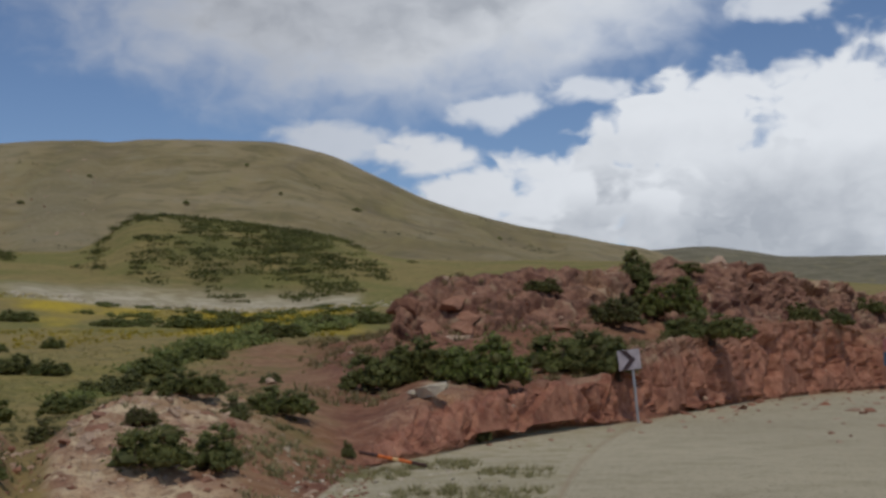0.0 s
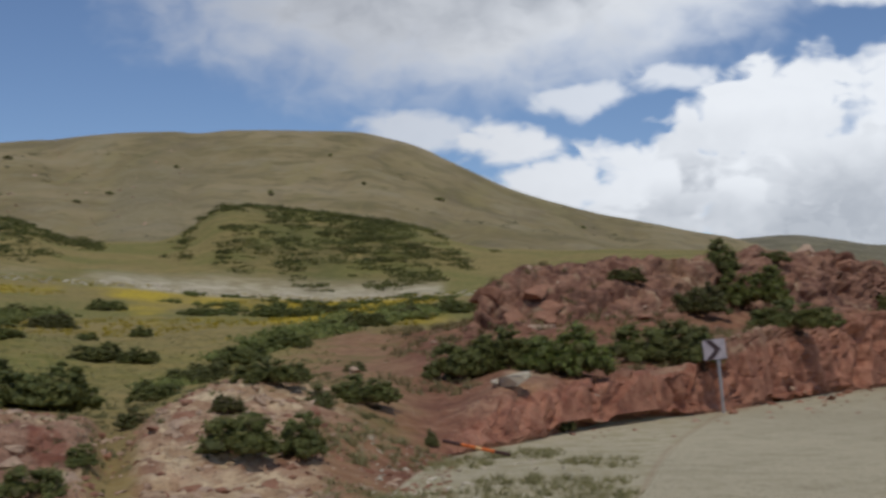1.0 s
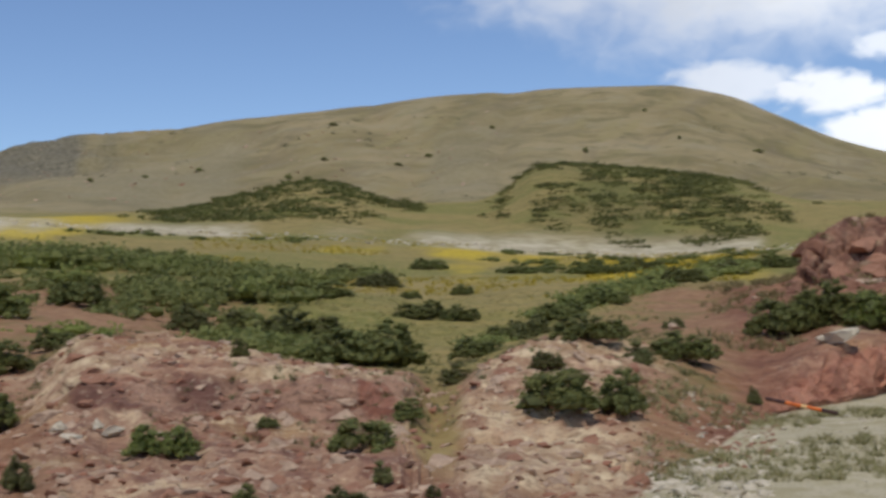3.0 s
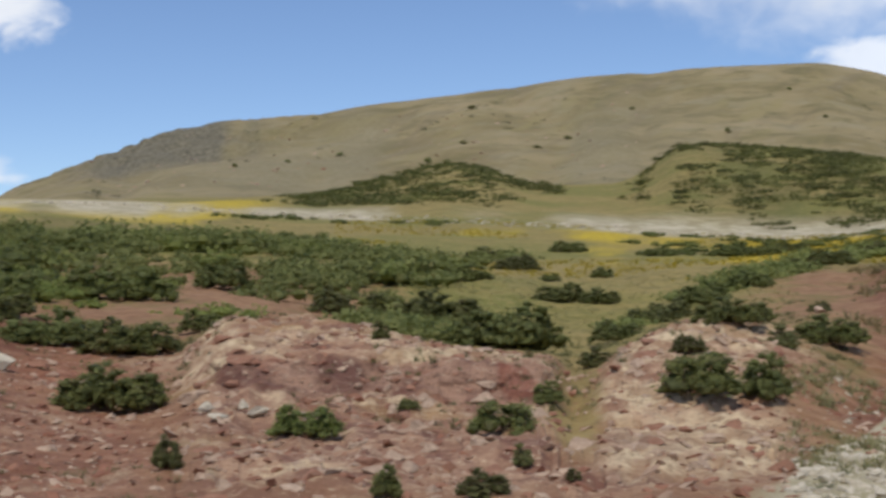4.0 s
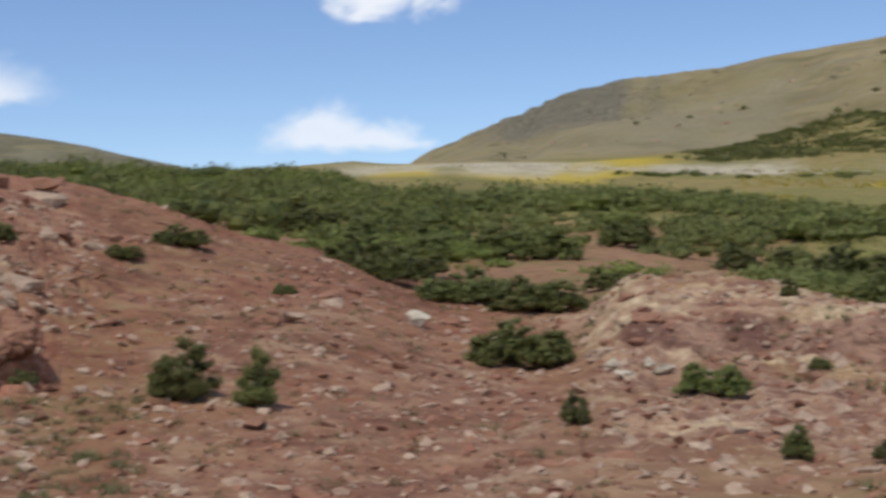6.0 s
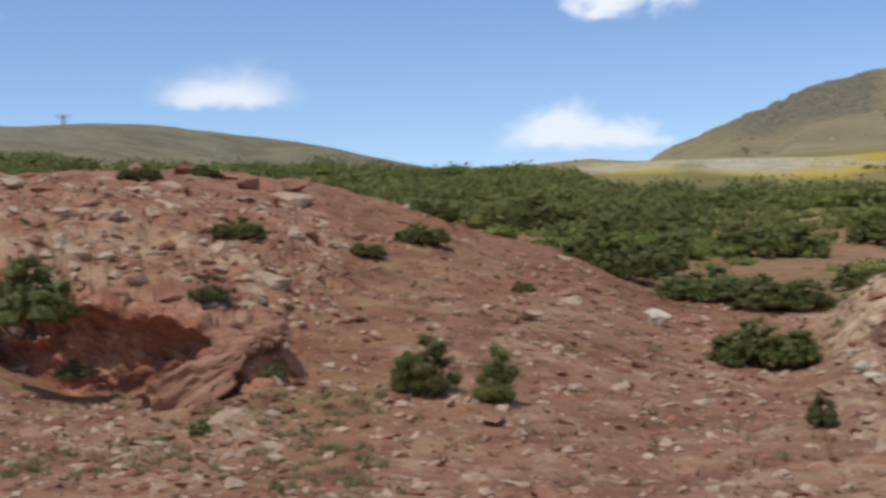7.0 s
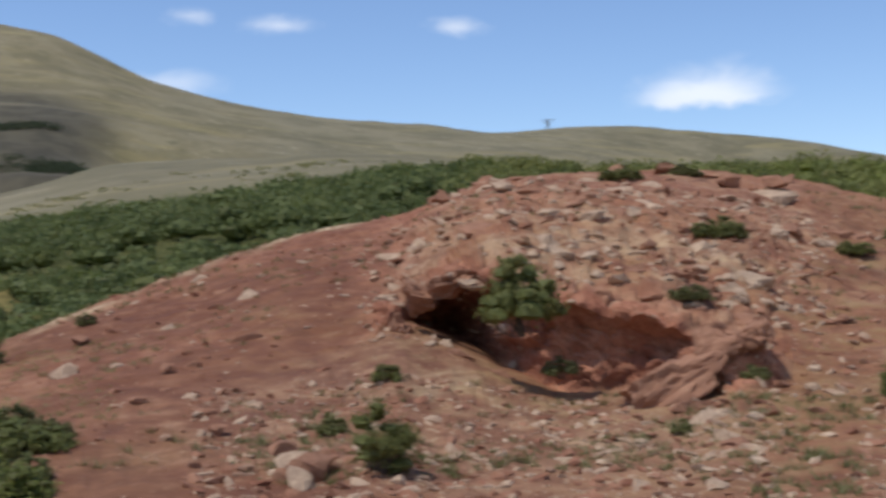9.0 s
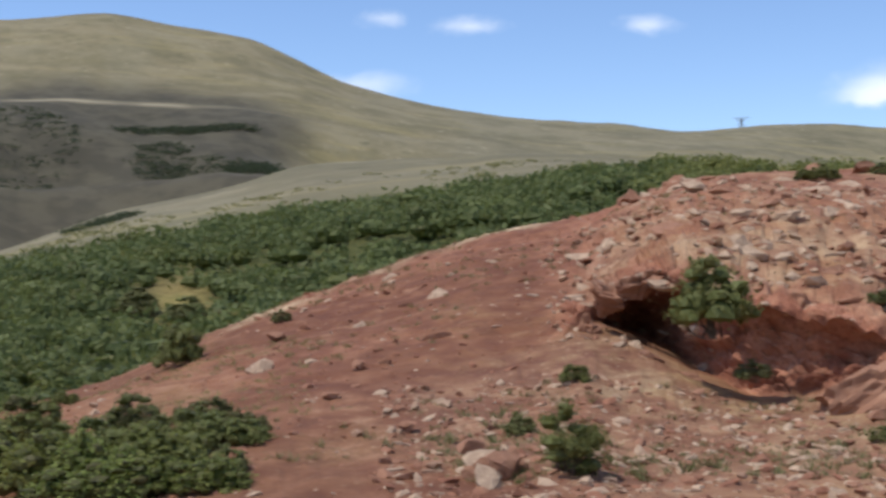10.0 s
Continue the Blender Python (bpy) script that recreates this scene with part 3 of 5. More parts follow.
def ground_material():
    m, g, b = material("ground")
    p = node(g.t, "ShaderNodeTexCoord").outputs["Object"]
    grit, tiny, small, mid = g.noise(p, 26, 3, .6), g.noise(p, 9, 4, .65), g.noise(p, 2.2, 5, .6), g.noise(p, .45, 5, .6)
    wide, vast = g.noise(p, .06, 6, .6), g.noise(p, .012, 7, .62)
    red = g.mix(g.step(mid, .35, .65), (.185, .078, .052), (.275, .132, .088))
    red = g.mix(g.math("MULTIPLY", g.step(g.noise(p, .22, 5, .65, .5), .52, .66), .6), red, (.255, .15, .085))
    red = g.mix(g.step(small, .50, .70), red, (.34, .195, .14))
    red = g.mix(g.math("MULTIPLY", g.step(small, .46, .34), .6), red, (.115, .05, .036))
    red = g.mix(g.math("MULTIPLY", g.step(grit, .48, .36), .5), red, (.10, .045, .034))
    red = g.mix(g.step(tiny, .58, .75), red, (.40, .27, .20))
    red = g.mix(g.math("MULTIPLY", g.math("MULTIPLY", g.step(wide, .54, .66), g.step(small, .45, .62)), .7), red, (.22, .155, .07))
    coarse, mottle = g.noise(p, 1.0, 5, .65), g.noise(p, .8, 4, .6, 1.0)
    rock = g.mix(g.step(small, .34, .62), (.25, .098, .072), (.42, .20, .150))
    rock = g.mix(g.math("MULTIPLY", g.step(coarse, .48, .38), .5), rock, (.14, .055, .045))
    rock = g.mix(g.math("MULTIPLY", g.step(tiny, .52, .72), .6), rock, (.45, .28, .21))
    rock = g.mix(g.math("MULTIPLY", g.step(grit, .47, .36), .5), rock, (.10, .04, .032))
    # weathered purple-brown beds of the upper outcrop
    umber = g.mix(g.step(small, .36, .62), (.155, .075, .062), (.30, .168, .132))
    umber = g.mix(g.math("MULTIPLY", g.step(mottle, .55, .68), .7), umber, (.40, .29, .22))
    umber = g.mix(g.math("MULTIPLY", g.step(coarse, .50, .38), .7), umber, (.085, .045, .04))
    pale = g.mix(g.step(small, .36, .64), (.26, .142, .108), (.42, .272, .205))
    pale = g.mix(g.math("MULTIPLY", g.step(coarse, .50, .58), .85), pale, (.175, .080, .068))
    pale = g.mix(g.math("MULTIPLY", g.step(mid, .54, .66), .65), pale, (.36, .235, .13))
    pale = g.mix(g.math("MULTIPLY", g.step(mottle, .54, .64), .75), pale, (.60, .475, .36))
    pale = g.mix(g.step(tiny, .57, .70), pale, (.62, .51, .40))
    pale = g.mix(g.math("MULTIPLY", g.step(grit, .47, .36), .6), pale, (.13, .065, .05))
    bank = g.mix(g.step(coarse, .40, .58), (.34, .21, .17), (.15, .075, .066))
    bank = g.mix(g.math("MULTIPLY", g.step(mottle, .56, .66), .6), bank, (.24, .085, .065))
    bank = g.mix(g.math("MULTIPLY", g.step(tiny, .55, .70), .7), bank, (.50, .40, .33))
    bank = g.mix(g.math("MULTIPLY", g.step(grit, .47, .36), .6), bank, (.10, .055, .05))
    rim = g.mix(g.step(small, .40, .60), (.38, .26, .185), (.64, .53, .41))
    rim = g.mix(g.math("MULTIPLY", g.step(tiny, .48, .36), .7), rim, (.19, .125, .08))
    soil = g.mix(g.step(small, .35, .65), (.235, .128, .08), (.33, .20, .13))
    soil = g.mix(g.math("MULTIPLY", g.step(mid, .5, .66), .7), soil, (.17, .145, .055))
    field = g.mix(g.step(mid, .35, .65), (.215, .172, .068), (.32, .25, .11))
    field = g.mix(g.step(wide, .45, .6), field, (.185, .18, .056))
    field = g.mix(g.step(small, .5, .66), field, (.31, .255, .105))
    field = g.mix(g.math("MULTIPLY", g.step(small, .46, .34), .7), field, (.115, .115, .036))
    field = g.mix(g.step(tiny, .55, .8), field, (.30, .25, .12))
    hill = g.mix(g.step(vast, .34, .66), (.21, .172, .084), (.325, .265, .155))
    hill = g.mix(g.step(wide, .50, .68), hill, (.18, .155, .075))
    hill = g.mix(g.math("MULTIPLY", g.step(mid, .60, .75), .5), hill, (.30, .25, .15))
    fold = g.noise(p, .028, 5, .6)
    hill = g.mix(g.math("MULTIPLY", g.step(fold, .5, .66), .6), hill, (.30, .265, .175))
    hill = g.mix(g.math("MULTIPLY", g.step(fold, .48, .36), .5), hill, (.15, .135, .07))
    hill = g.mix(1.0, hill, (1.0, 1.0, 1.1), "MULTIPLY")
    # runnels and thin turf drawn out down the slopes, and stony patches
    drawn = node(g.t, "ShaderNodeMapping")
    drawn.inputs["Scale"].default_value = (.055, .010, .016)
    g.put(drawn.inputs["Vector"], p)
    run, stony = g.noise(drawn.outputs[0], 1.0, 6, .62, .6), g.noise(p, .10, 6, .7)
    hill = g.mix(g.math("MULTIPLY", g.step(run, .52, .66), .55), hill, (.275, .235, .125))
    hill = g.mix(g.math("MULTIPLY", g.step(run, .47, .35), .5), hill, (.20, .165, .115))
    hill = g.mix(g.math("MULTIPLY", g.step(stony, .58, .70), .6), hill, (.33, .29, .22))
    hill = g.mix(g.math("MULTIPLY", g.step(stony, .40, .31), .6), hill, (.12, .115, .065))
    scree = g.mix(g.step(mid, .4, .66), (.22, .19, .125), (.31, .275, .205))
    # scrub tones darkened to hold the painted cloud shadow
    cloud_shade = g.mix(g.step(wide, .4, .62), (.045, .043, .040), (.08, .074, .064))
    strip = g.mix(g.step(mid, .42, .60), (.36, .315, .24), (.55, .50, .42))
    gravel = g.mix(g.step(wide, .35, .65), (.42, .375, .30), (.51, .46, .375))
    gravel = g.mix(g.math("MULTIPLY", g.step(g.noise(p, 1.1, 5, .7), .48, .62), .28), gravel, (.25, .22, .15))
    gravel = g.mix(g.step(tiny, .56, .72), gravel, (.46, .41, .33))
    gravel = g.mix(g.math("MULTIPLY", g.step(grit, .46, .36), .7), gravel, (.15, .125, .09))
    c = g.mix(g.attr("field"), soil, field)
    c = g.mix(g.attr("soil"), c, soil)
    c = g.mix(g.attr("red"), c, red)
    c = g.mix(g.math("MULTIPLY", g.attr("earth"), .7), c, g.mix(g.step(small, .4, .65), (.13, .05, .036), (.20, .085, .058)))
    c = g.mix(g.attr("rock"), c, rock)
    c = g.mix(g.attr("umber"), c, umber)
    c = g.mix(g.attr("pale"), c, pale)
    c = g.mix(g.attr("bank"), c, bank)
    c = g.mix(g.math("MULTIPLY", g.attr("rim"), .8), c, rim)
    c = g.mix(g.attr("brush"), c, g.mix(g.step(small, .4, .6), (.05, .06, .02), (.095, .098, .035)))
    c = g.mix(g.attr("verge"), c, g.mix(g.math("MULTIPLY", g.step(small, .45, .62), .6), gravel, (.33, .29, .18)))
    c = g.mix(g.attr("gravel"), c, gravel)
    c = g.mix(g.attr("yellow"), c, g.mix(g.step(small, .35, .6), (.33, .255, .05), (.55, .41, .03)))
    c = g.mix(g.attr("far"), c, hill)
    c = g.mix(g.attr("scree"), c, scree)
    c = g.mix(g.attr("crag"), c, g.mix(g.step(mid, .4, .6), (.10, .09, .07), (.22, .20, .165)))
    c = g.mix(g.attr("strip"), c, strip)
    # greyed tones for the hills with painted haze and for the spur
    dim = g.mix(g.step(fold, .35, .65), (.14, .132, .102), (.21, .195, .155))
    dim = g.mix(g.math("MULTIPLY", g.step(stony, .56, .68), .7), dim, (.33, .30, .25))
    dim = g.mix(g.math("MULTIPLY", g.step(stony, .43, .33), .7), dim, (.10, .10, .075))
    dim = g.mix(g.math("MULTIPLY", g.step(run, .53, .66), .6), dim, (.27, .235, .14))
    c = g.mix(g.math("MULTIPLY", g.attr("haze_grey"), .85), c, dim)
    c = g.mix(g.math("MULTIPLY", g.attr("cloud_shade"), .88), c, cloud_shade)
    c = g.mix(g.math("MULTIPLY", g.attr("track"), .8), c, (.46, .41, .33))
    c = g.mix(1.0, c, (1.03, .985, .79), "MULTIPLY")
    g.put(b.inputs["Base Color"], c)
    b.inputs["Roughness"].default_value = .95
    bump(g, b, g.math("ADD", g.math("MULTIPLY", tiny, .35), small), .5, .06)
    return m


def stone_material(name, dark, light, dust):
    m, g, b = material(name)
    p = node(g.t, "ShaderNodeTexCoord").outputs["Object"]
    rnd = node(g.t, "ShaderNodeNewGeometry").outputs["Random Per Island"]
    n1, n2 = g.noise(p, 14, 5, .65), g.noise(p, 3.0, 5, .6)
    c = g.mix(g.step(n2, .35, .65), dark, light)
    c = g.mix(g.math("MULTIPLY", g.step(n1, .5, .7), .7), c, dust)
    c = g.mix(g.math("MULTIPLY", rnd, .45), c, dust)
    g.put(b.inputs["Base Color"], c)
    b.inputs["Roughness"].default_value = .93
    bump(g, b, n1, .7, .03)
    return m


def leaf_material(name, dark, light, dry, dryness=.12, blot=.35):
    m, g, b = material(name)
    rnd = node(g.t, "ShaderNodeNewGeometry").outputs["Random Per Island"]
    ob = node(g.t, "ShaderNodeObjectInfo").outputs["Random"]
    p = node(g.t, "ShaderNodeTexCoord").outputs["Object"]
    c = g.mix(rnd, dark, light)
    c = g.mix(g.math("MULTIPLY", g.step(g.math("FRACT", g.math("MULTIPLY", rnd, 7.3)), 1 - dryness, 1.0), .8), c, dry)
    c = g.mix(g.math("MULTIPLY", g.step(g.noise(p, blot, 3), .42, .62), .55 if blot > .3 else .85), c, light)
    hs = node(g.t, "ShaderNodeHueSaturation")
    g.put(hs.inputs["Color"], c)
    g.put(hs.inputs["Value"], g.math("ADD", g.math("MULTIPLY", ob, .5), .75))
    g.put(hs.inputs["Hue"], g.math("ADD", g.math("MULTIPLY", ob, .03), .485))
    g.put(b.inputs["Base Color"], hs.outputs[0])
    b.inputs["Roughness"].default_value = .6
    thin = node(g.t, "ShaderNodeBsdfTranslucent")
    g.put(thin.inputs[0], hs.outputs[0])
    both = node(g.t, "ShaderNodeMixShader")
    both.inputs[0].default_value = .4
    g.t.links.new(b.outputs[0], both.inputs[1])
    g.t.links.new(thin.outputs[0], both.inputs[2])
    out = [n for n in g.t.nodes if n.bl_idname == "ShaderNodeOutputMaterial"][0]
    g.t.links.new(both.outputs[0], out.inputs[0])
    return m


def plain_material(name, dark, light, rough=.6, metal=0.0, scale=8.0):
    m, g, b = material(name)
    p = node(g.t, "ShaderNodeTexCoord").outputs["Object"]
    n = g.noise(p, scale, 5, .6)
    g.put(b.inputs["Base Color"], g.mix(g.step(n, .35, .68), dark, light))
    g.put(b.inputs["Roughness"], g.math("ADD", g.math("MULTIPLY", n, .25), rough - .12))
    b.inputs["Metallic"].default_value = metal
    bump(g, b, n, .25, .004)
    return m


M_GROUND = ground_material()
M_RED = stone_material("red_sandstone", (.19, .074, .044), (.32, .142, .086), (.42, .24, .15))
M_PALE = stone_material("pale_stone", (.26, .145, .092), (.46, .31, .205), (.62, .47, .33))
M_BUSH = leaf_material("bush_leaves", (.14, .155, .046), (.25, .255, .078), (.27, .23, .085))
M_FRESH = leaf_material("fresh_leaves", (.15, .18, .042), (.27, .295, .075), (.31, .28, .10))
M_DULL = leaf_material("dull_leaves", (.15, .147, .056), (.25, .235, .096), (.29, .245, .12), .3)
M_SCRUB = leaf_material("scrub_leaves", (.068, .084, .024), (.18, .196, .056), (.27, .23, .09), .2, .14)
# darker leaf copy: shade inside the crowns is put into its colour
M_INNER_SHADE = leaf_material("shaded_inner_leaves", (.105, .115, .036), (.175, .185, .058), (.17, .15, .06))
M_STRAW = leaf_material("dry_grass", (.16, .13, .05), (.30, .25, .11), (.38, .32, .19), .3)
M_THICK = leaf_material("thicket_leaves", (.085, .108, .036), (.165, .185, .062), (.2, .185, .075), .12, .2)
M_WOOD = leaf_material("wood_leaves", (.038, .05, .024), (.07, .085, .04), (.08, .08, .04))
M_TWIG = plain_material("twigs", (.06, .042, .03), (.13, .095, .065), .9, 0, 20)

# ---- ground ----
ME_LAND, LAND, _, _ = build_land()
REACH = np.hypot(LAND[..., 0], LAND[..., 1])
ME_LAND.materials.append(M_GROUND)
ground = tagged(new("ground", ME_LAND), "dry hill country of red earth, stony banks and khaki grass slopes", "ground", kind="structure")



def build_road():
    """The gravel of the road and lay-by, a thin sheet with two worn wheel tracks."""
    aa = np.arange(-60, 8.01, .5)
    lim = np.interp(aa, [-60, -30, -20, -12, -8, -6.5, -5, -4, -3, -1.5, 2, 8], [150, 80, 66, 47, 34, 26, 17, 13.5, 11, 8, 5.5, 5]) * .97
    lim = lim * (1 + .05 * fbm(aa * 1.3, aa * 0, aa * 0, 1.6, 3, 63))
    tt = np.linspace(0, 1, 60)
    rr = 2.0 + (lim[:, None] - 2.0) * tt[None]
    x, y = -rr * np.sin(np.radians(aa))[:, None], rr * np.cos(np.radians(aa))[:, None]
    gap = (lim[:, None] - rr)
    ruts = -.006 * (np.exp(-((gap - 2.2) / .35) ** 2) + np.exp(-((gap - 3.9) / .35) ** 2))
    z = .02 + ruts + .004 * bumps(x, y, 0 * x, 1.3, 61) - .03 * smooth(tt[None] + 0 * x, .985, 1)
    k = np.arange(x.size).reshape(x.shape)
    q = np.stack([k[:-1, :-1], k[1:, :-1], k[1:, 1:], k[:-1, 1:]], -1).reshape(-1, 4)[:, ::-1]
    me = mesh_from("road", np.stack([x, y, z], -1).reshape(-1, 3), q, [M_GROUND])
    if me.polygons[0].normal.z < 0:
        me.flip_normals()
    me.polygons.foreach_set("use_smooth", np.ones(len(q), bool))
    at = me.attributes.new("gravel", "FLOAT", "POINT")
    at.data.foreach_set("value", np.ones(x.size, np.float32))
    return me


# ---- shrubs ----
def mesh_from(name, verts, faces, mats):
    """A mesh from arrays; all faces have the same number of corners."""
    verts, faces = np.asarray(verts, np.float32), np.asarray(faces, np.int32)
    me = bpy.data.meshes.new(name)
    me.vertices.add(len(verts))
    me.vertices.foreach_set("co", verts.ravel())
    me.loops.add(faces.size)
    me.loops.foreach_set("vertex_index", faces.ravel())
    me.polygons.add(len(faces))
    me.polygons.foreach_set("loop_start", np.arange(len(faces), dtype=np.int32) * faces.shape[1])
    for m in mats:
        me.materials.append(m)
    me.update(calc_edges=True)
    me.shade_flat()
    return me


tagged(new("road", build_road()), "grey-brown gravel road bending away along the red bank", "road", kind="structure")


def leaf_cloud(rng, lobes, count, size, flat=1.0):
    """Small bent leaf sprays over a few lobes (cx, cy, cz, rx, ry, rz): vertices and faces."""
    lobes = np.asarray(lobes, float)
    area = lobes[:, 3] * lobes[:, 5]
    pick = rng.choice(len(lobes), count, p=area / area.sum())
    d = rng.normal(size=(count, 3))
    d /= np.linalg.norm(d, axis=1, keepdims=True)
    d[:, 2] = np.where(rng.random(count) < .75, np.abs(d[:, 2]), d[:, 2])
    rad = rng.uniform(.45, 1.0, count) ** .45 * (1 + .24 * rng.normal(size=count))
    c = lobes[pick, :3] + d * lobes[pick, 3:] * rad[:, None]
    c[:, 2] = np.maximum(c[:, 2], .02 * lobes[:, 5].max())
    n = d + .8 * rng.normal(size=(count, 3))
    n /= np.linalg.norm(n, axis=1, keepdims=True)
    t = np.cross(n, rng.normal(size=(count, 3)))
    t /= np.linalg.norm(t, axis=1, keepdims=True)
    u = np.cross(n, t)
    s = size * rng.uniform(.5, 1.3, count)[:, None]
    v = np.stack([c - t * s, c - u * s * .55 * flat, c + t * s + n * s * .3, c + u * s * .55 * flat], 1)
    return v.reshape(-1, 3), np.arange(count * 4).reshape(-1, 4)


def stems(rng, lobes, width, rings=3):
    """Tapered stems from the root into every lobe."""
    vs, fs = [], []
    for lb in lobes:
        for _ in range(2):
            tip = Vector(lb[:3]) + Vector(rng.normal(size=3)) * .4 * lb[3]
            tip.z = max(tip.z, .1)
            root = Vector((rng.normal() * .06, rng.normal() * .06, -.12))
            bend = (root + tip) / 2 + Vector(rng.normal(size=3)) * .12
            k = len(vs)
            for i in range(rings + 1):
                f = i / rings
                c = root * (1 - f) ** 2 + bend * 2 * f * (1 - f) + tip * f * f
                w = width * (1 - .8 * f)
                for j in range(4):
                    an = j * math.pi / 2
                    vs.append((c.x + w * math.cos(an), c.y + w * math.sin(an), c.z))
            for i in range(rings):
                for j in range(4):
                    a, b = k + i * 4 + j, k + i * 4 + (j + 1) % 4
                    fs.append((a, b, b + 4, a + 4))
    return vs, fs


def part(name, me, parent, label=""):
    ob = new(name, me)
    ob.parent = parent
    if label:
        ob["label"] = label
    return ob


def shrub_lobes(rng, length):
    """Lobes of a low domed shrub, one metre high, one metre deep and length metres long."""
    out = []
    ph = rng.uniform(0, 6.28, 3)
    for _ in range(int(30 * length)):
        an, q = rng.uniform(0, 6.28), rng.uniform(0, 1) ** .5
        x, y = .46 * q * math.cos(an) * length, .44 * q * math.sin(an)
        crown = .82 + .13 * math.sin(5 * x + ph[0]) + .09 * math.sin(9 * x + 7 * y + ph[1])
        top = crown * (1 - q ** 2.4) ** .55 * rng.uniform(.82, 1.0) + .08
        w = rng.uniform(.10, .17)
        out.append((x, y, max(top - .8 * w, .10), w, w, w * rng.uniform(.7, 1.0)))
        if top > .4:
            out.append((x, y, top * .4, w * 1.2, w * 1.2, top * .33))
    return out


def cores(rng, lobes, shrink=.74, fine=2):
    """Lumpy hearts of the lobes, which close the crown where the leaves are thick."""
    bm = bmesh.new()
    bmesh.ops.create_icosphere(bm, subdivisions=fine, radius=1)
    ball = np.array([q.co[:] for q in bm.verts])
    face = np.array([[q.index for q in p.verts] for p in bm.faces])
    bm.free()
    vs, fs = [], []
    for k, lb in enumerate(lobes):
        v = ball * (1 + .22 * rng.normal(size=(len(ball), 1))) * np.array(lb[3:]) * shrink + np.array(lb[:3])
        v[:, 2] = np.maximum(v[:, 2], .0)
        vs.append(v)
        fs.append(face + k * len(ball))
    return np.concatenate(vs), np.concatenate(fs)


def make_shrub(name, seed, mat, label, length=1.0, count=1800, leaf=.032):
    rng = np.random.default_rng(seed)
    lobes = shrub_lobes(rng, length)
    root = tagged(new(name), label, "bush", "scrub bushes")
    part("foliage", mesh_from("foliage", *leaf_cloud(rng, lobes, int(count * length), leaf), [mat]), root)
    part("inner_foliage", mesh_from("inner_foliage", *cores(rng, lobes, .66, 1), [M_INNER_SHADE]), root)
    part("wood", mesh_from("wood", *stems(rng, lobes[:6], .016), [M_TWIG]), root)
    return root


# dark, fresh and half dry bushes, each as two round and two long ones
BUSH_LABELS = ("dark green low spreading bush on the dry slope", "fresh green rounded bush on stony ground", "grey-green half dry bush among pale stones")
SHRUB_KINDS = [[make_shrub("bush", 3 + 10 * k + i, mat, BUSH_LABELS[k], (1, 1, 1.8, 1.8)[i]) for i in range(4)] for k, mat in enumerate((M_BUSH, M_FRESH, M_DULL))]


def place(tone, a, r, w, h, rng, sink=.06):
    """A bush w metres wide across the line of sight and h high."""
    i = int(rng.integers(2)) + (2 if w > 1.55 * h else 0)
    long = 1.8 if i > 1 else 1.0
    turn = radians(a) + rng.uniform(-.35, .35) + (math.pi if rng.random() < .5 else 0) if i > 1 else rng.uniform(0, 6.28)
    m = (Matrix.Translation(spot(a, r) + Vector((0, 0, -sink * h))) @ Matrix.Rotation(turn, 4, "Z")
         @ Matrix.Diagonal((w * 1.1 / long, min(w, 1.5 * h + .3) * rng.uniform(.85, 1.1), h * 1.0, 1)))
    return copy_thing(SHRUB_KINDS[tone][i], m)


# azimuth, distance, width, height, tone (0 dark, 1 fresh, 2 half dry)
ROAD_BUSHES = [
    (2.5, 30.8, 1.9, 1.15, 0), (0.6, 31.0, 1.9, 1.2, 0), (-1.6, 30.2, 2.1, 1.3, 1), (-4.7, 36.2, 1.8, 1.3, 0), (-6.3, 35.9, 1.9, 1.35, 0),
    (-7.1, 50.7, 2.3, 1.4, 2), (-9.2, 54.5, 3.1, 1.9, 1), (-11, 45.1, 3.0, 1.2, 0), (-10, 60.6, 2.01, 0.7, 0), (-4.2, 50.8, 1.47, 0.7, 0),
    (-14.5, 66.2, 2.33, 1.1, 0), (-16.1, 60.9, 1.51, 0.76, 2), (-17.3, 76, 2.14, 1.1, 0), (-7.3, 34.9, 1.1, 1.1, 0), (-1.4, 26.6, 0.55, 0.44, 2),
    (4, 21, 0.24, 0.35, 2), (6.8, 23.1, 1.2, 0.62, 0), (-8.1, 54.9, 1.6, 1.6, 0), (7.2, 33.8, 0.63, 0.35, 2)]
DELL_BUSHES = [
    (10.6, 21.8, 1.22, 0.54, 0), (12.4, 19.2, 0.52, 0.32, 2), (8.6, 21, 0.52, 0.44, 2), (11.8, 16.4, 0.95, 0.71, 0), (9.4, 16.7, 0.73, 0.62, 0),
    (22.8, 36.9, 2.52, 1.38, 0), (20, 28.3, 2.46, 1.11, 0), (18.3, 16.1, 0.43, 0.3, 0), (20.2, 13.9, 0.66, 0.46, 0), (19.4, 12.3, 0.2, 0.23, 2),
    (28.4, 14.2, 0.74, 0.37, 1), (34.1, 12.3, 0.28, 0.41, 2), (25.1, 10.8, 0.31, 0.29, 0), (21, 10.6, 0.39, 0.27, 2), (25.2, 19.6, 0.3, 0.31, 0),
    (24.1, 15.5, 0.26, 0.16, 2), (17.3, 11.7, 0.17, 0.12, 2), (15.3, 34.1, 1.41, 0.66, 0), (16.4, 25.1, 0.62, 0.42, 2)]
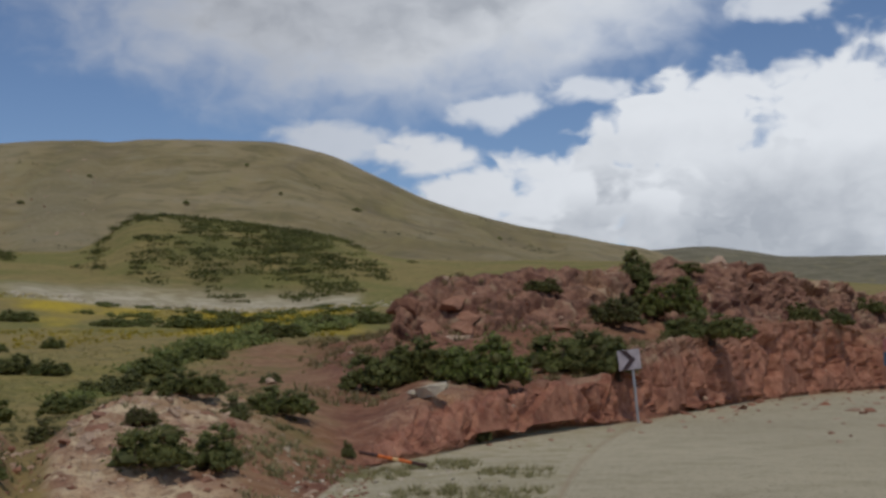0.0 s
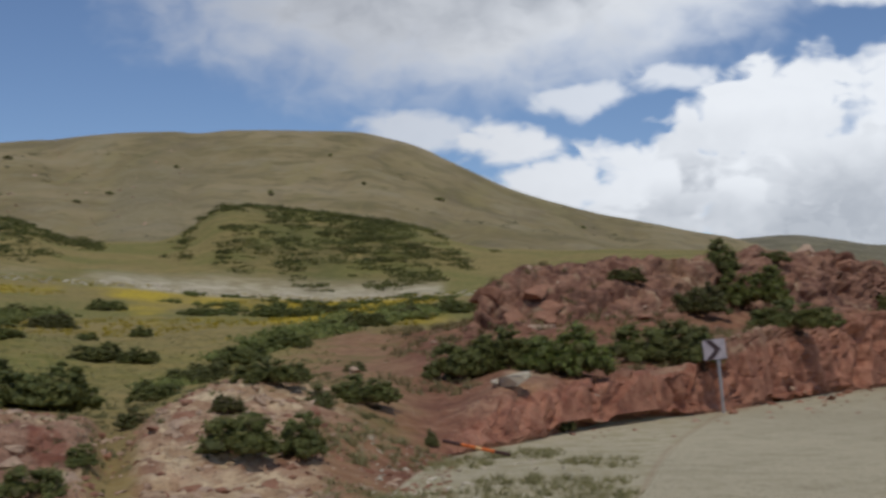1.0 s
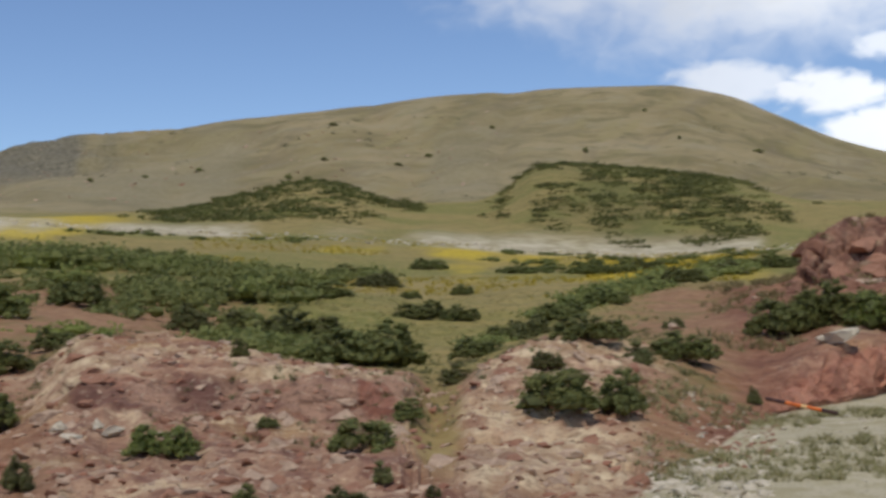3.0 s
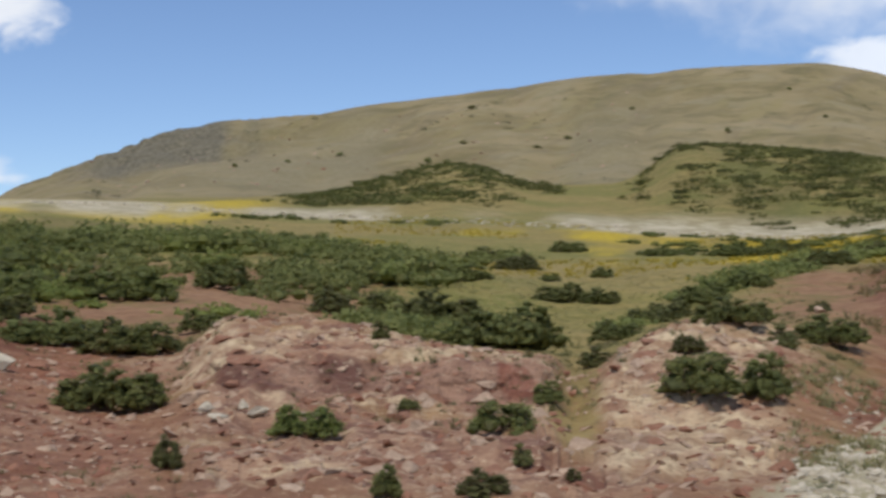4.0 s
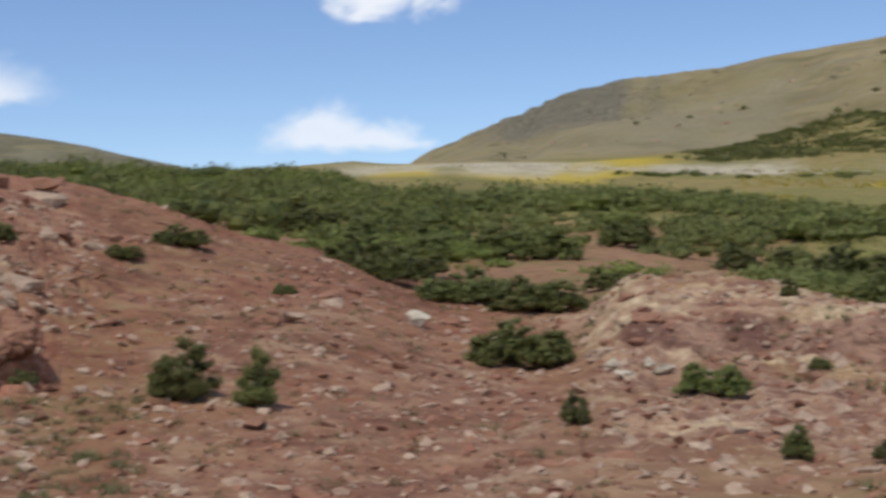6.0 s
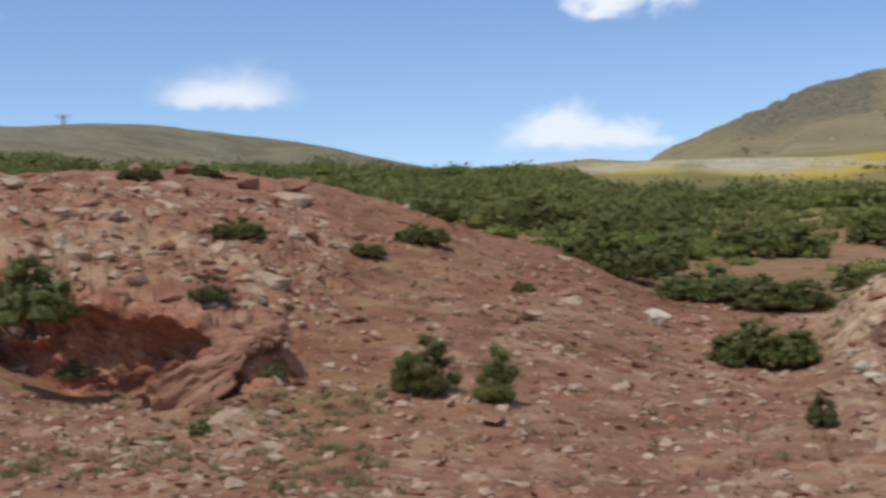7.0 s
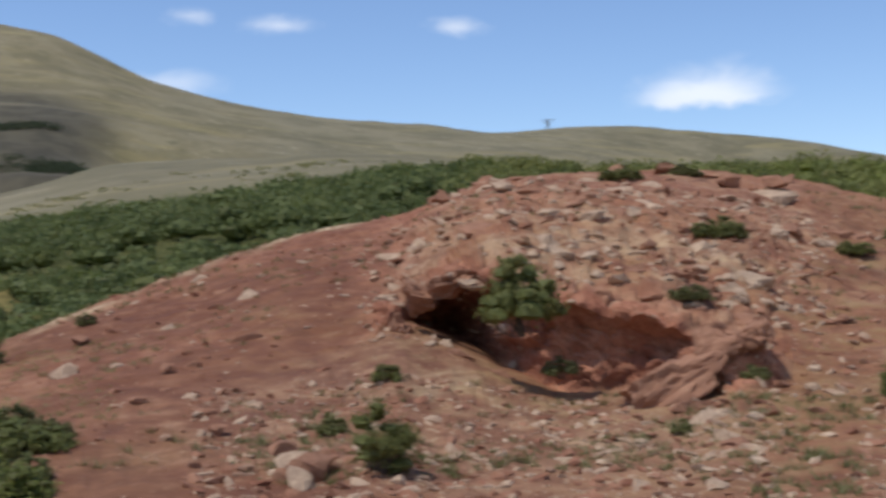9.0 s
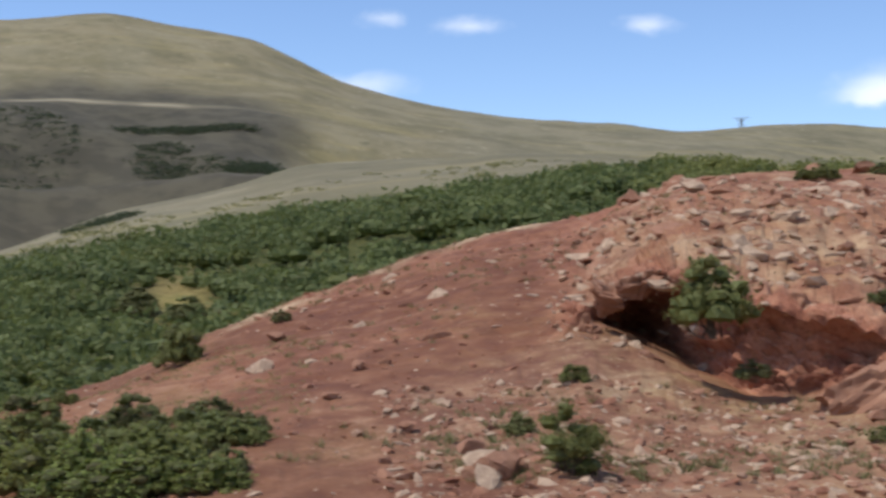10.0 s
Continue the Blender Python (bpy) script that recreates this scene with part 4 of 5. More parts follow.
FIELD_BUSHES = [
    (11.8, 43.2, 1.79, 0.84, 0), (9.9, 46.5, 1.54, 0.77, 0), (8.3, 61.8, 2.05, 0.77, 0), (6.7, 65.2, 2.3, 0.95, 0), (4.9, 83.7, 2.43, 1.04, 2),
    (3.1, 110.9, 4.6, 1.4, 0), (10.7, 107.7, 3.12, 1.5, 0), (9.4, 106.6, 3.09, 1.24, 0), (8.2, 117.1, 3.4, 1.07, 0), (13.5, 107.5, 2.67, 1.02, 0),
    (17.3, 114.8, 3.33, 1.19, 0), (15.9, 72.4, 1.2, 0.75, 0), (18.1, 71, 1.18, 0.5, 0), (19.5, 85.7, 3.2, 1.24, 2), (17.7, 55.2, 2.29, 0.96, 0),
    (16, 54.4, 1.58, 0.79, 0), (20.7, 99.7, 3.31, 1.24, 0), (13.9, 44, 1.7, 0.85, 0), (12.9, 40, 1.3, 0.7, 2)]
SLOPE_BUSHES = [
    (38.6, 25.3, 1.84, 0.79, 0), (35.5, 24.1, 1.7, 0.75, 0), (36.3, 17.5, 1.35, 0.73, 0), (32.6, 27, 0.95, 0.5, 0), (36, 38.3, 3.17, 1.19, 1),
    (31.7, 46.8, 1.94, 1.16, 0), (25.9, 63.9, 2.51, 0.79, 0), (27.3, 42.7, 1.5, 0.88, 2), (25.2, 43.7, 1.27, 0.91, 0), (28.6, 55, 1.37, 1.14, 2),
    (22.3, 62.2, 3.87, 1.16, 0), (41.7, 27, 1.6, 0.87, 0), (42.8, 28.6, 1.7, 0.9, 0), (40.6, 31, 1.5, 0.8, 0), (46.1, 45.3, 3.94, 1.31, 0),
    (41.3, 41.3, 2.74, 1.03, 1), (39.8, 37, 1.38, 0.92, 0), (50.1, 29.4, 1.1, 0.43, 0), (43.6, 34, 2.0, 1.0, 0)]
RED_BUSHES = [
    (58, 20, 0.83, 0.41, 0), (50.3, 23.6, 0.98, 0.49, 0), (52.6, 21.3, 0.62, 0.27, 0), (46.1, 20.3, 0.38, 0.21, 0), (56.6, 14.1, 0.29, 0.2, 2),
    (61.9, 24.7, 0.77, 0.35, 0), (71.9, 14, 0.32, 0.26, 0), (74.2, 12.1, 0.28, 0.25, 2), (59.3, 15.8, 0.59, 0.23, 2), (59.3, 27, 0.78, 0.26, 2),
    (59.7, 12.3, 0.2, 0.15, 2), (88.4, 20, 0.83, 0.79, 0), (92.9, 18.9, 0.39, 0.23, 0), (84.1, 21.7, 0.36, 0.27, 2)]
CLUMP_BUSHES = [
    (93.8, 11.4, 0.8, 0.6, 1), (91.7, 11, 0.8, 0.5, 1), (89.1, 11.3, 0.85, 0.45, 1), (86.6, 12.2, 0.8, 0.36, 0), (90.2, 13.4, 0.7, 0.5, 2),
    (94.2, 15.1, 0.8, 0.6, 0), (87.4, 13.6, 0.7, 0.34, 2), (86.4, 10.9, 0.35, 0.3, 2), (91.4, 10.4, 1.2, 0.36, 1), (88, 10.4, 0.9, 0.32, 1),
    (92.4, 12.6, 1, 0.5, 0), (95.6, 12, 1.1, 0.6, 1), (96.6, 14, 1.2, 0.6, 0), (88.6, 12.4, 0.9, 0.42, 0), (85.6, 12.8, 0.5, 0.25, 2)]
rng = np.random.default_rng(42)
for group in (ROAD_BUSHES, DELL_BUSHES, FIELD_BUSHES, SLOPE_BUSHES, RED_BUSHES, CLUMP_BUSHES):
    for a, r, w, h, tone in group:
        place(tone, a, r, w, h, rng)


CUBE = np.stack(np.meshgrid(*[np.linspace(-1, 1, 3)] * 2, indexing="ij"), -1)


def hearts(rng, lobes, shrink):
    """Rough closed hearts of the lobes, in four-cornered faces."""
    vs, fs, k = [], [], 0
    for lb in lobes:
        for ax in range(3):
            for side in (-1, 1):
                q = np.insert(CUBE.reshape(-1, 2), ax, side, axis=1)
                q = q / np.linalg.norm(q, axis=1, keepdims=True)
                wob = 1 + .22 * np.sin(q @ np.array((7.1, 5.3, 6.2)) + lb[0] * 9) * np.cos(q @ np.array((-4.7, 6.6, 5.1)) + lb[1] * 9)
                v = q * wob[:, None] * np.array(lb[3:]) * shrink + np.array(lb[:3])
                v[:, 2] = np.maximum(v[:, 2], 0)
                g4 = np.arange(9).reshape(3, 3)
                f = np.stack([g4[:-1, :-1], g4[1:, :-1], g4[1:, 1:], g4[:-1, 1:]], -1).reshape(-1, 4)
                vs.append(v), fs.append(f + k)
                k += 9
    return np.concatenate(vs), np.concatenate(fs)


def thicket(name, label, strew, count, size, leaves, mat, seed, tall=.29):
    """A thick growth of shrubs nobody could count. strew(rng, n) gives azimuths and distances."""
    rng = np.random.default_rng(seed)
    vs, fs, k = [], [], 0
    for a, r in strew(rng, count):
        p = spot(a, r)
        w = size(r) * rng.choice((.4, .65, .9, 1.15, 1.4), p=(.2, .25, .25, .2, .1)) * rng.uniform(.85, 1.15)
        h = min(w * tall * rng.uniform(.75, 1.25), (1.15 + r * .0012) * (tall / .29) ** .7)
        n = int(leaves * min(2.2, max(.35, (w / size(r)) ** 1.5)))
        lobes = [(rng.normal() * .3 * w, rng.normal() * .3 * w, h * rng.uniform(.15, .5), w * rng.uniform(.22, .4),
                  w * rng.uniform(.22, .4), h * rng.uniform(.4, .6)) for _ in range(4)]
        v, f = leaf_cloud(rng, lobes, n, (.35 * w + .65 * size(r)) * (.058 if leaves > 100 else .085))
        if leaves > 100:
            v2, f2 = hearts(rng, lobes, .52)
            v, f = np.concatenate([v, v2]), np.concatenate([f, f2 + len(v)])
        vs.append(v + np.array(p) - np.array((0, 0, .08 * h)))
        fs.append(f + k)
        k += len(v)
    me = mesh_from(name, np.concatenate(vs), np.concatenate(fs), [mat])
    return tagged(new(name, me), label, "shrubs", kind="stuff")


def zone(a0, a1, r0, r1, keep=None):
    """Gives a function that strews n places, azimuth and distance, over a sector of the plan."""
    def strew(rng, n):
        m = n * 8
        a, r = rng.uniform(a0, a1, m), np.sqrt(rng.uniform(r0 * r0, r1 * r1, m))
        if keep is not None:
            ok = keep(a, r)
            a, r = a[ok], r[ok]
        return list(zip(a[:n], r[:n]))
    return strew


def patchy(size, cut, seed):
    def keep(a, r):
        x, y = -r * np.sin(np.radians(a)), r * np.cos(np.radians(a))
        return bumps(x, y, np.zeros_like(x), size, seed) > cut
    return keep


GLADE = (88.2, 66)      # a bare patch among the shrubs: azimuth, distance
thicket("thicket", "dense dark green shrubs filling the valley side", zone(68, 99, 38, 116, lambda a, r: patchy(10, -.42, 2)(a, r) & ((a - GLADE[0]) ** 2 / 5 + (r - GLADE[1]) ** 2 / 130 > 1)), 820, lambda r: 1.9 + r * .02, 150, M_THICK, 1, .40)
thicket("thicket", "mottled green shrubs along the valley side", zone(68, 99, 38, 116, lambda a, r: patchy(12, .05, 45)(a, r) & ((a - GLADE[0]) ** 2 / 5 + (r - GLADE[1]) ** 2 / 130 > 1)), 170, lambda r: 1.9 + r * .02, 165, M_SCRUB, 24, .40)


def clumps(a, r):
    """Where scrub stands on the gentle slope: thick up the valley, broken towards the meadow."""
    x, y = -r * np.sin(np.radians(a)), r * np.cos(np.radians(a))
    n = bumps(x, y, np.zeros_like(x), 13, 3) + .5 * bumps(x, y, np.zeros_like(x), 6, 4)
    near = np.interp(a, [20, 32, 36, 39, 43, 46, 50, 56, 68], [58, 52, 44, 34, 30, 38, 42, 40, 40])
    far = np.interp(a, [20, 40, 43, 46], [92, 90, 112, 150])
    return (n > np.interp(a, [20, 30, 37, 40, 60, 66], [.0, -.1, -.12, -.32, -.4, -.7])) & (r > near) & (r < far)


def clump_of(size, cut, seed, sign=1):
    return lambda a, r: clumps(a, r) & (patchy(size, cut, seed)(a, r) == (sign > 0))


thicket("thicket", "dark green scrub spreading up the gentle slope", zone(28, 68, 27, 150, clump_of(7, 0, 33)), 240, lambda r: 1.6 + r * .011, 160, M_BUSH, 2, .42)
thicket("thicket", "mottled green scrub spreading up the gentle slope", zone(20, 68, 27, 150, clumps), 190, lambda r: 1.7 + r * .011, 160, M_SCRUB, 22, .36)
thicket("thicket", "dark scrub in clumps below the meadow", zone(20, 39, 46, 92, clumps), 75, lambda r: 2.0 + r * .008, 160, M_BUSH, 25, .4)
thicket("thicket", "bright green scrub among bare earth", zone(24, 60, 27, 140, clump_of(7, 0, 33, -1)), 200, lambda r: 1.5 + r * .010, 160, M_FRESH, 3, .38)


def knoll_growth(seed, cut, mid, wide):
    """Scrub in bands and blots, thick at the middle of a knoll and thinning out to its sides and downhill."""
    def keep(a, r):
        n = bumps(a * 2.2, r / 14, a * 0, 2.4, seed) + .6 * bumps(a * 5, r / 7, a * 0, 2.2, seed + 1)
        return n > cut + .7 * smooth(-r, -225, -180) + 1.3 * smooth(np.abs(a - mid), .45 * wide, wide) + 2 * smooth(r, 290, 310) * smooth(np.abs(a - mid), .3 * wide, .6 * wide)
    return keep


thicket("thicket", "olive scrub covering a distant knoll", zone(.5, 15.8, 180, 322, knoll_growth(5, -.25, 8.2, 9)), 850, lambda r: 2.7, 40, M_SCRUB, 4, .24)
thicket("thicket", "dark scrub covering a distant knoll", zone(2.5, 15, 210, 322, knoll_growth(15, .05, 8.5, 7)), 380, lambda r: 2.7, 36, M_BUSH, 44, .24)
thicket("thicket", "olive scrub over the crest of a low knoll", zone(17.5, 30, 195, 324, knoll_growth(56, -.7, 23.2, 6.5)), 850, lambda r: 2.7, 36, M_SCRUB, 14, .24)
thicket("thicket", "scattered low scrub on the yellow meadow", zone(3, 32, 60, 168, patchy(12, .3, 6)), 150, lambda r: 1.7, 120, M_SCRUB, 5)
thicket("thicket", "patchy dark scrub on bare earth above the bank", zone(23, 47, 42, 88, patchy(7, -.05, 91)), 150, lambda r: 1.3 + r * .012, 150, M_BUSH, 91, .36)
thicket("thicket", "low green scrub on bare earth above the bank", zone(31, 47, 28, 48, patchy(4, .1, 92)), 42, lambda r: 1.2, 150, M_FRESH, 92, .36)
thicket("thicket", "low dark scrub filling the dell", zone(19, 25.5, 27, 40, patchy(4, -.1, 8)), 40, lambda r: 1.5, 180, M_BUSH, 16)
HEDGE_A, HEDGE_R = np.array([2, 3.5, 5.4, 7.3, 9.1, 10.6, 12.2, 13.7, 15.8]), np.array([125, 115, 83, 68.6, 58, 50, 46.8, 44, 37])
thicket("thicket", "dark green scrub following the edge of the dell", zone(2.5, 15.8, 36, 125, lambda a, r: np.abs(r / np.interp(a, HEDGE_A, HEDGE_R) - 1) < .05),
        170, lambda r: 1.0 + r * .012, 220, M_BUSH, 17)
thicket("scrub", "low scrub dotting the pale spur", zone(70, 99, 122, 200, patchy(9, .1, 47)), 170, lambda r: 1.7, 40, M_DULL, 46)
# azimuth, distance, their spreads
WOODS = [(94.6, 815, 1.9, 55), (88.9, 765, 1.0, 38), (91.2, 690, 1.9, 18), (86.2, 755, 2.4, 16), (84.6, 740, 1.4, 14), (88.0, 850, 2.4, 10), (94.2, 720, 1.6, 30), (91.4, 206, 1.2, 6)]


def woods(rng, n):
    k = rng.integers(0, len(WOODS), n)
    w = np.array(WOODS)[k]
    q = rng.uniform(0, 1, n) ** .5
    an = rng.uniform(0, 6.28, n)
    return list(zip(w[:, 0] + 1.25 * w[:, 2] * q * np.cos(an), w[:, 1] + 1.3 * w[:, 3] * q * np.sin(an)))


thicket("woods", "dark woods on the slopes of the far valley", woods, 1800, lambda r: r * .0085, 28, M_WOOD, 15)

# ---- stones ----
def stone_shape(seed, cuts=15, subdiv=2, flat=.8):
    """An angular stone about one metre across: vertices and faces of a ball cut by planes."""
    rng = np.random.default_rng(seed)
    bm = bmesh.new()
    bmesh.ops.create_icosphere(bm, subdivisions=subdiv, radius=.62)
    v = np.array([q.co[:] for q in bm.verts])
    bm.verts.index_update()
    f = [[q.index for q in p.verts] for p in bm.faces]
    bm.free()
    for _ in range(cuts):
        n = rng.normal(size=3)
        n /= np.linalg.norm(n)
        over = np.maximum(v @ n - rng.uniform(.17, .40), 0)
        v -= over[:, None] * n
    v += rng.normal(size=v.shape) * .012
    v *= .9 / np.abs(v).max()
    v *= .62
    v *= (rng.uniform(.85, 1.1), rng.uniform(.6, .95), flat * rng.uniform(.65, 1.0))
    return v, np.array(f)


STONES = [stone_shape(100 + i) for i in range(8)]
M_GREY = stone_material("grey_stone", (.36, .295, .195), (.57, .485, .35), (.74, .655, .50))
PEBBLES = [stone_shape(200 + i, 7, 1) for i in range(8)]
STONE_MESHES = [[mesh_from("stone", v, f, [m]) for v, f in STONES] for m in (M_RED, M_PALE, M_GREY)]


def boulder(a, r, w, h, pale, rng, label, name="boulder", tilt=12, turn=None):
    p = spot(a, r)
    ob = tagged(new(name, STONE_MESHES[pale][int(rng.integers(8))]), label, "rock", "loose rocks")
    rz = math.degrees(rng.uniform(0, 6.28)) if turn is None else turn
    ob.matrix_basis = (Matrix.Translation(p + Vector((0, 0, h * .28)))
                       @ pose(0, 0, 0, rng.uniform(-tilt, tilt), rng.uniform(-tilt, tilt), rz) @ Matrix.Diagonal((w, w * .85, h * 1.25, 1)))
    return ob


# azimuth, distance, width, height, pale
BOULDERS = [
    (-4.9, 48, 1.19, 0.4, 0), (0.7, 25.4, 1.0, 0.5, 2), (1.2, 25.6, 0.5, 0.3, 2), (7.2, 32.5, 0.54, 0.34, 1), (30.4, 15.2, 0.42, 0.22, 2), (31.9, 14.8, 0.4, 0.18, 2), (31, 15.4, 0.26, 0.2, 2), (32.4, 15.6, 0.3, 0.2, 2),
    (39, 21.1, 0.44, 0.22, 0), (40.6, 20.4, 0.66, 0.5, 2), (45.9, 17.9, 0.59, 0.3, 1), (46.4, 17.6, 0.3, 0.2, 0), (47.4, 11.8, 0.39, 0.19, 0),
    (48.9, 17.6, 0.29, 0.13, 1), (53.1, 17, 0.42, 0.18, 0), (53.6, 19.4, 0.32, 0.2, 0), (54.9, 21.7, 0.63, 0.4, 0), (64, 15.2, 0.19, 0.09, 1),
    (71.3, 20.8, 0.35, 0.16, 0), (79, 12.3, 0.3, 0.2, 0)]
BOULDERS_2 = [
    (80, 10.9, 0.14, 0.1, 0), (80.9, 15.9, 0.33, 0.23, 0), (82.1, 14.1, 0.35, 0.17, 0), (84.3, 19.9, 0.5, 0.25, 0),
    (76.3, 11.1, .4, .34, 0), (74.9, 10.8, .3, .22, 0), (63, 19, .55, .25, 1), (65, 19.6, .6, .28, 1), (61, 18.2, .45, .22, 0), (66.8, 22, .7, .4, 1), (69.5, 24, .6, .4, 0),
    (57.5, 26, .9, .5, 0), (55.6, 26.5, .8, .5, 0), (60, 27.5, .8, .35, 0), (32.8, 16.5, .5, .3, 1), (31.2, 17.2, .4, .25, 0), (33.5, 18.4, .35, .2, 1)]
rng = np.random.default_rng(77)
for a, r, w, h, pale in BOULDERS + BOULDERS_2:
    boulder(a, r, w, h, pale, rng, "pale weathered boulder half sunk in red earth" if pale else "angular red sandstone boulder on the slope")
def rough_stone(seed, fine=4):
    """A rugged block with broken faces, one metre across."""
    rng = np.random.default_rng(seed)
    bm = bmesh.new()
    bmesh.ops.create_icosphere(bm, subdivisions=fine, radius=.62)
    v = np.array([q.co[:] for q in bm.verts])
    f = np.array([[q.index for q in p.verts] for p in bm.faces])
    bm.free()
    for _ in range(14):
        n = rng.normal(size=3)
        n /= np.linalg.norm(n)
        v -= np.maximum(v @ n - rng.uniform(.24, .44), 0)[:, None] * n
    o = rng.uniform(0, 50)
    joint, step = cells(v[:, 0] + o, v[:, 1], v[:, 2] * 1.6, .3, seed)
    v *= (1 + .16 * step - .12 * (1 - smooth(joint, 0, .18)) + .08 * fbm(v[:, 0] + o, v[:, 1], v[:, 2], .2, 3, seed))[:, None]
    return mesh_from("rock_block", v, f, [M_RED])


ROUGH = [rough_stone(300 + i) for i in range(5)]
# slabs leaning in front of the cave
for k, (a, r, w, d, h, ry, rz) in enumerate([(59.7, 14.0, 1.55, .85, .6, -36, 62), (58.2, 14.3, .8, .6, .5, -22, 50), (56.9, 14.4, .55, .5, .4, -12, 30)]):
    ob = tagged(new("rock_slab", ROUGH[k]), "tilted red sandstone slab fallen below the rock overhang", "rock", "loose rocks")
    ob.matrix_basis = Matrix.Translation(spot(a, r) + Vector((0, 0, .12))) @ pose(0, 0, 0, 6, ry, rz) @ Matrix.Diagonal((w, d, h, 1))
# broken blocks of the overhang: azimuth, distance, height above the ground there, size, flatness
BLOCKS = [(71.3, 16.6, .25, .5, .8), (70.4, 16.8, .75, .5, .7), (68.9, 16.7, 1.05, .45, .7), (66.9, 16.2, 1.12, .4, .6), (64.8, 15.7, 1.02, .42, .6),
          (62.6, 15.5, .86, .45, .6), (60.9, 15.4, .72, .42, .6), (59.4, 15.2, .5, .5, .6), (57.4, 14.8, .22, .5, .7), (70.8, 16.7, -.05, .4, .9), (62.9, 15.9, -.05, .35, .8)]
rng = np.random.default_rng(15)
for a, r, up, size, flat in BLOCKS:
    r += .22
    foot = Vector((-r * math.sin(radians(a)), r * math.cos(radians(a)), float(land([a], [14.2])[0][0])))
    ob = tagged(new("rock_block", ROUGH[int(rng.integers(5))]), "jointed red sandstone block of the rock overhang", "rock", "overhang blocks")
    ob.matrix_basis = (Matrix.Translation(foot + Vector((0, 0, up + .2 * size * flat)))
                       @ pose(0, 0, 0, rng.uniform(-18, 18), rng.uniform(-18, 18), rng.uniform(0, 360)) @ Matrix.Diagonal((size * 1.5, size * 1.2, size * flat * 1.35, 1)))

# rugged outcrops breaking through the slopes: azimuth range, distance range, count, sizes, share of pale ones, squatness
ROUGH_PALE, ROUGH_RED = [rough_stone(320 + i, 2) for i in range(6)], [rough_stone(340 + i, 2) for i in range(6)]
for me in ROUGH_PALE:
    me.materials[0] = M_PALE
OUTCROPS = [(8.5, 15.8, 12, 23, 60, .1, .36, .6, .6), (18.5, 33.5, 10, 22.5, 110, .1, .36, .6, .6), (54, 72, 17, 25, 40, .25, .7, .6, .5), (56, 71, 15.4, 17.5, 60, .12, .36, .5, .6), (55, 70, 25, 33, 14, .5, 1.2, .2, .6),
            (44, 54, 20, 29, 8, .3, .8, .2, .6), (74, 86, 14, 26, 8, .25, .6, .3, .6), (-18, 1.5, 37, 50, 10, .5, 1.3, .2, .6), (-1, 2.0, 47.4, 49, 5, .8, 1.4, 0, .9),
            (-17, 0, 57, 74, 14, .8, 2.0, .1, .7), (56, 70, 9, 13.5, 8, .2, .5, .4, .5)]
rng = np.random.default_rng(23)
for a0, a1, r0, r1, count, s0, s1, share, squat in OUTCROPS:
    for _ in range(count):
        a, r, size = rng.uniform(a0, a1), rng.uniform(r0, r1), rng.uniform(s0, s1)
        pale = rng.random() < share
        if a < 3 and r < knots([a])[0][0, 2] + .5:      # none on the road
            continue
        ob = tagged(new("rock_outcrop", ROUGH_PALE[int(rng.integers(6))] if pale else ROUGH_RED[int(rng.integers(6))]),
                    "pale pink rock breaking through the bank" if pale else "rugged red rock breaking through the slope", "rock", "rock outcrops")
        ob.matrix_basis = (Matrix.Translation(spot(a, r) - Vector((0, 0, .08 * size)))
                           @ pose(0, 0, 0, rng.uniform(-15, 15), rng.uniform(-15, 15), rng.uniform(0, 360)) @ Matrix.Diagonal((size * 1.2, size, size * squat, 1)))

# a heap of broken rock beside the young juniper
for a, r, size, mesh in [(75.2, 10.3, .42, ROUGH_RED[0]), (75.9, 10.5, .34, ROUGH_PALE[1]), (74.7, 10.6, .3, ROUGH_RED[2]), (75.5, 10.05, .24, ROUGH_PALE[3]), (76.3, 10.3, .2, ROUGH_RED[4])]:
    ob = tagged(new("rock_outcrop", mesh), "broken dark and pale rock beside a young juniper", "rock", "rock outcrops")
    ob.matrix_basis = Matrix.Translation(spot(a, r) + Vector((0, 0, .15 * size))) @ pose(0, 0, 0, 20, 70 * size, 300 * size) @ Matrix.Diagonal((size * 1.2, size, size * .9, 1))

# stone zones: azimuth range, distance range, singles, joined, smallest, largest size, share of pale
SLOPE_STONES = [
    (56, 80, 8.5, 14.6, 60, 2300, 0.04, 0.24, 0.5), (54, 73, 16.2, 24, 40, 1500, 0.06, 0.34, 0.6), (34, 57, 8, 26, 70, 2600,
    0.05, 0.28, 0.5), (73, 96, 8, 24, 20, 800, 0.04, 0.22, 0.35), (8, 34, 9, 23, 30, 2000, 0.05, 0.26, 0.6), (9, 34, 12.5,
    22, 48, 0, 0.18, 0.5, 0.6), (-3, 7, 14, 21, 16, 200, 0.05, 0.2, 2), (3.5, 8.5, 10.5, 14.5, 40, 300, 0.06, 0.26, 2), (3, 9, 14, 21, 0, 300, 0.05, 0.2, 0.5), (36, 53, 8, 17, 0, 600, 0.05, 0.2, 0.45)]
ROAD_STONES = [
    (-22, 4, 25, 66, 0, 420, 0.08, 0.4, 0.3), (-20, 3, 36, 62, 0, 240, 0.15, 0.6, 0.3), (-22, 6, 8, 62, 0, 700, 0.03, 0.09,
    2), (2, 40, 158, 172, 0, 600, 0.3, 1.2, 2), (14, 37, 500, 900, 0, 260, 1, 4, 0.9), (66, 88, 22, 33, 0, 300, 0.06, 0.3,
    0.3)]


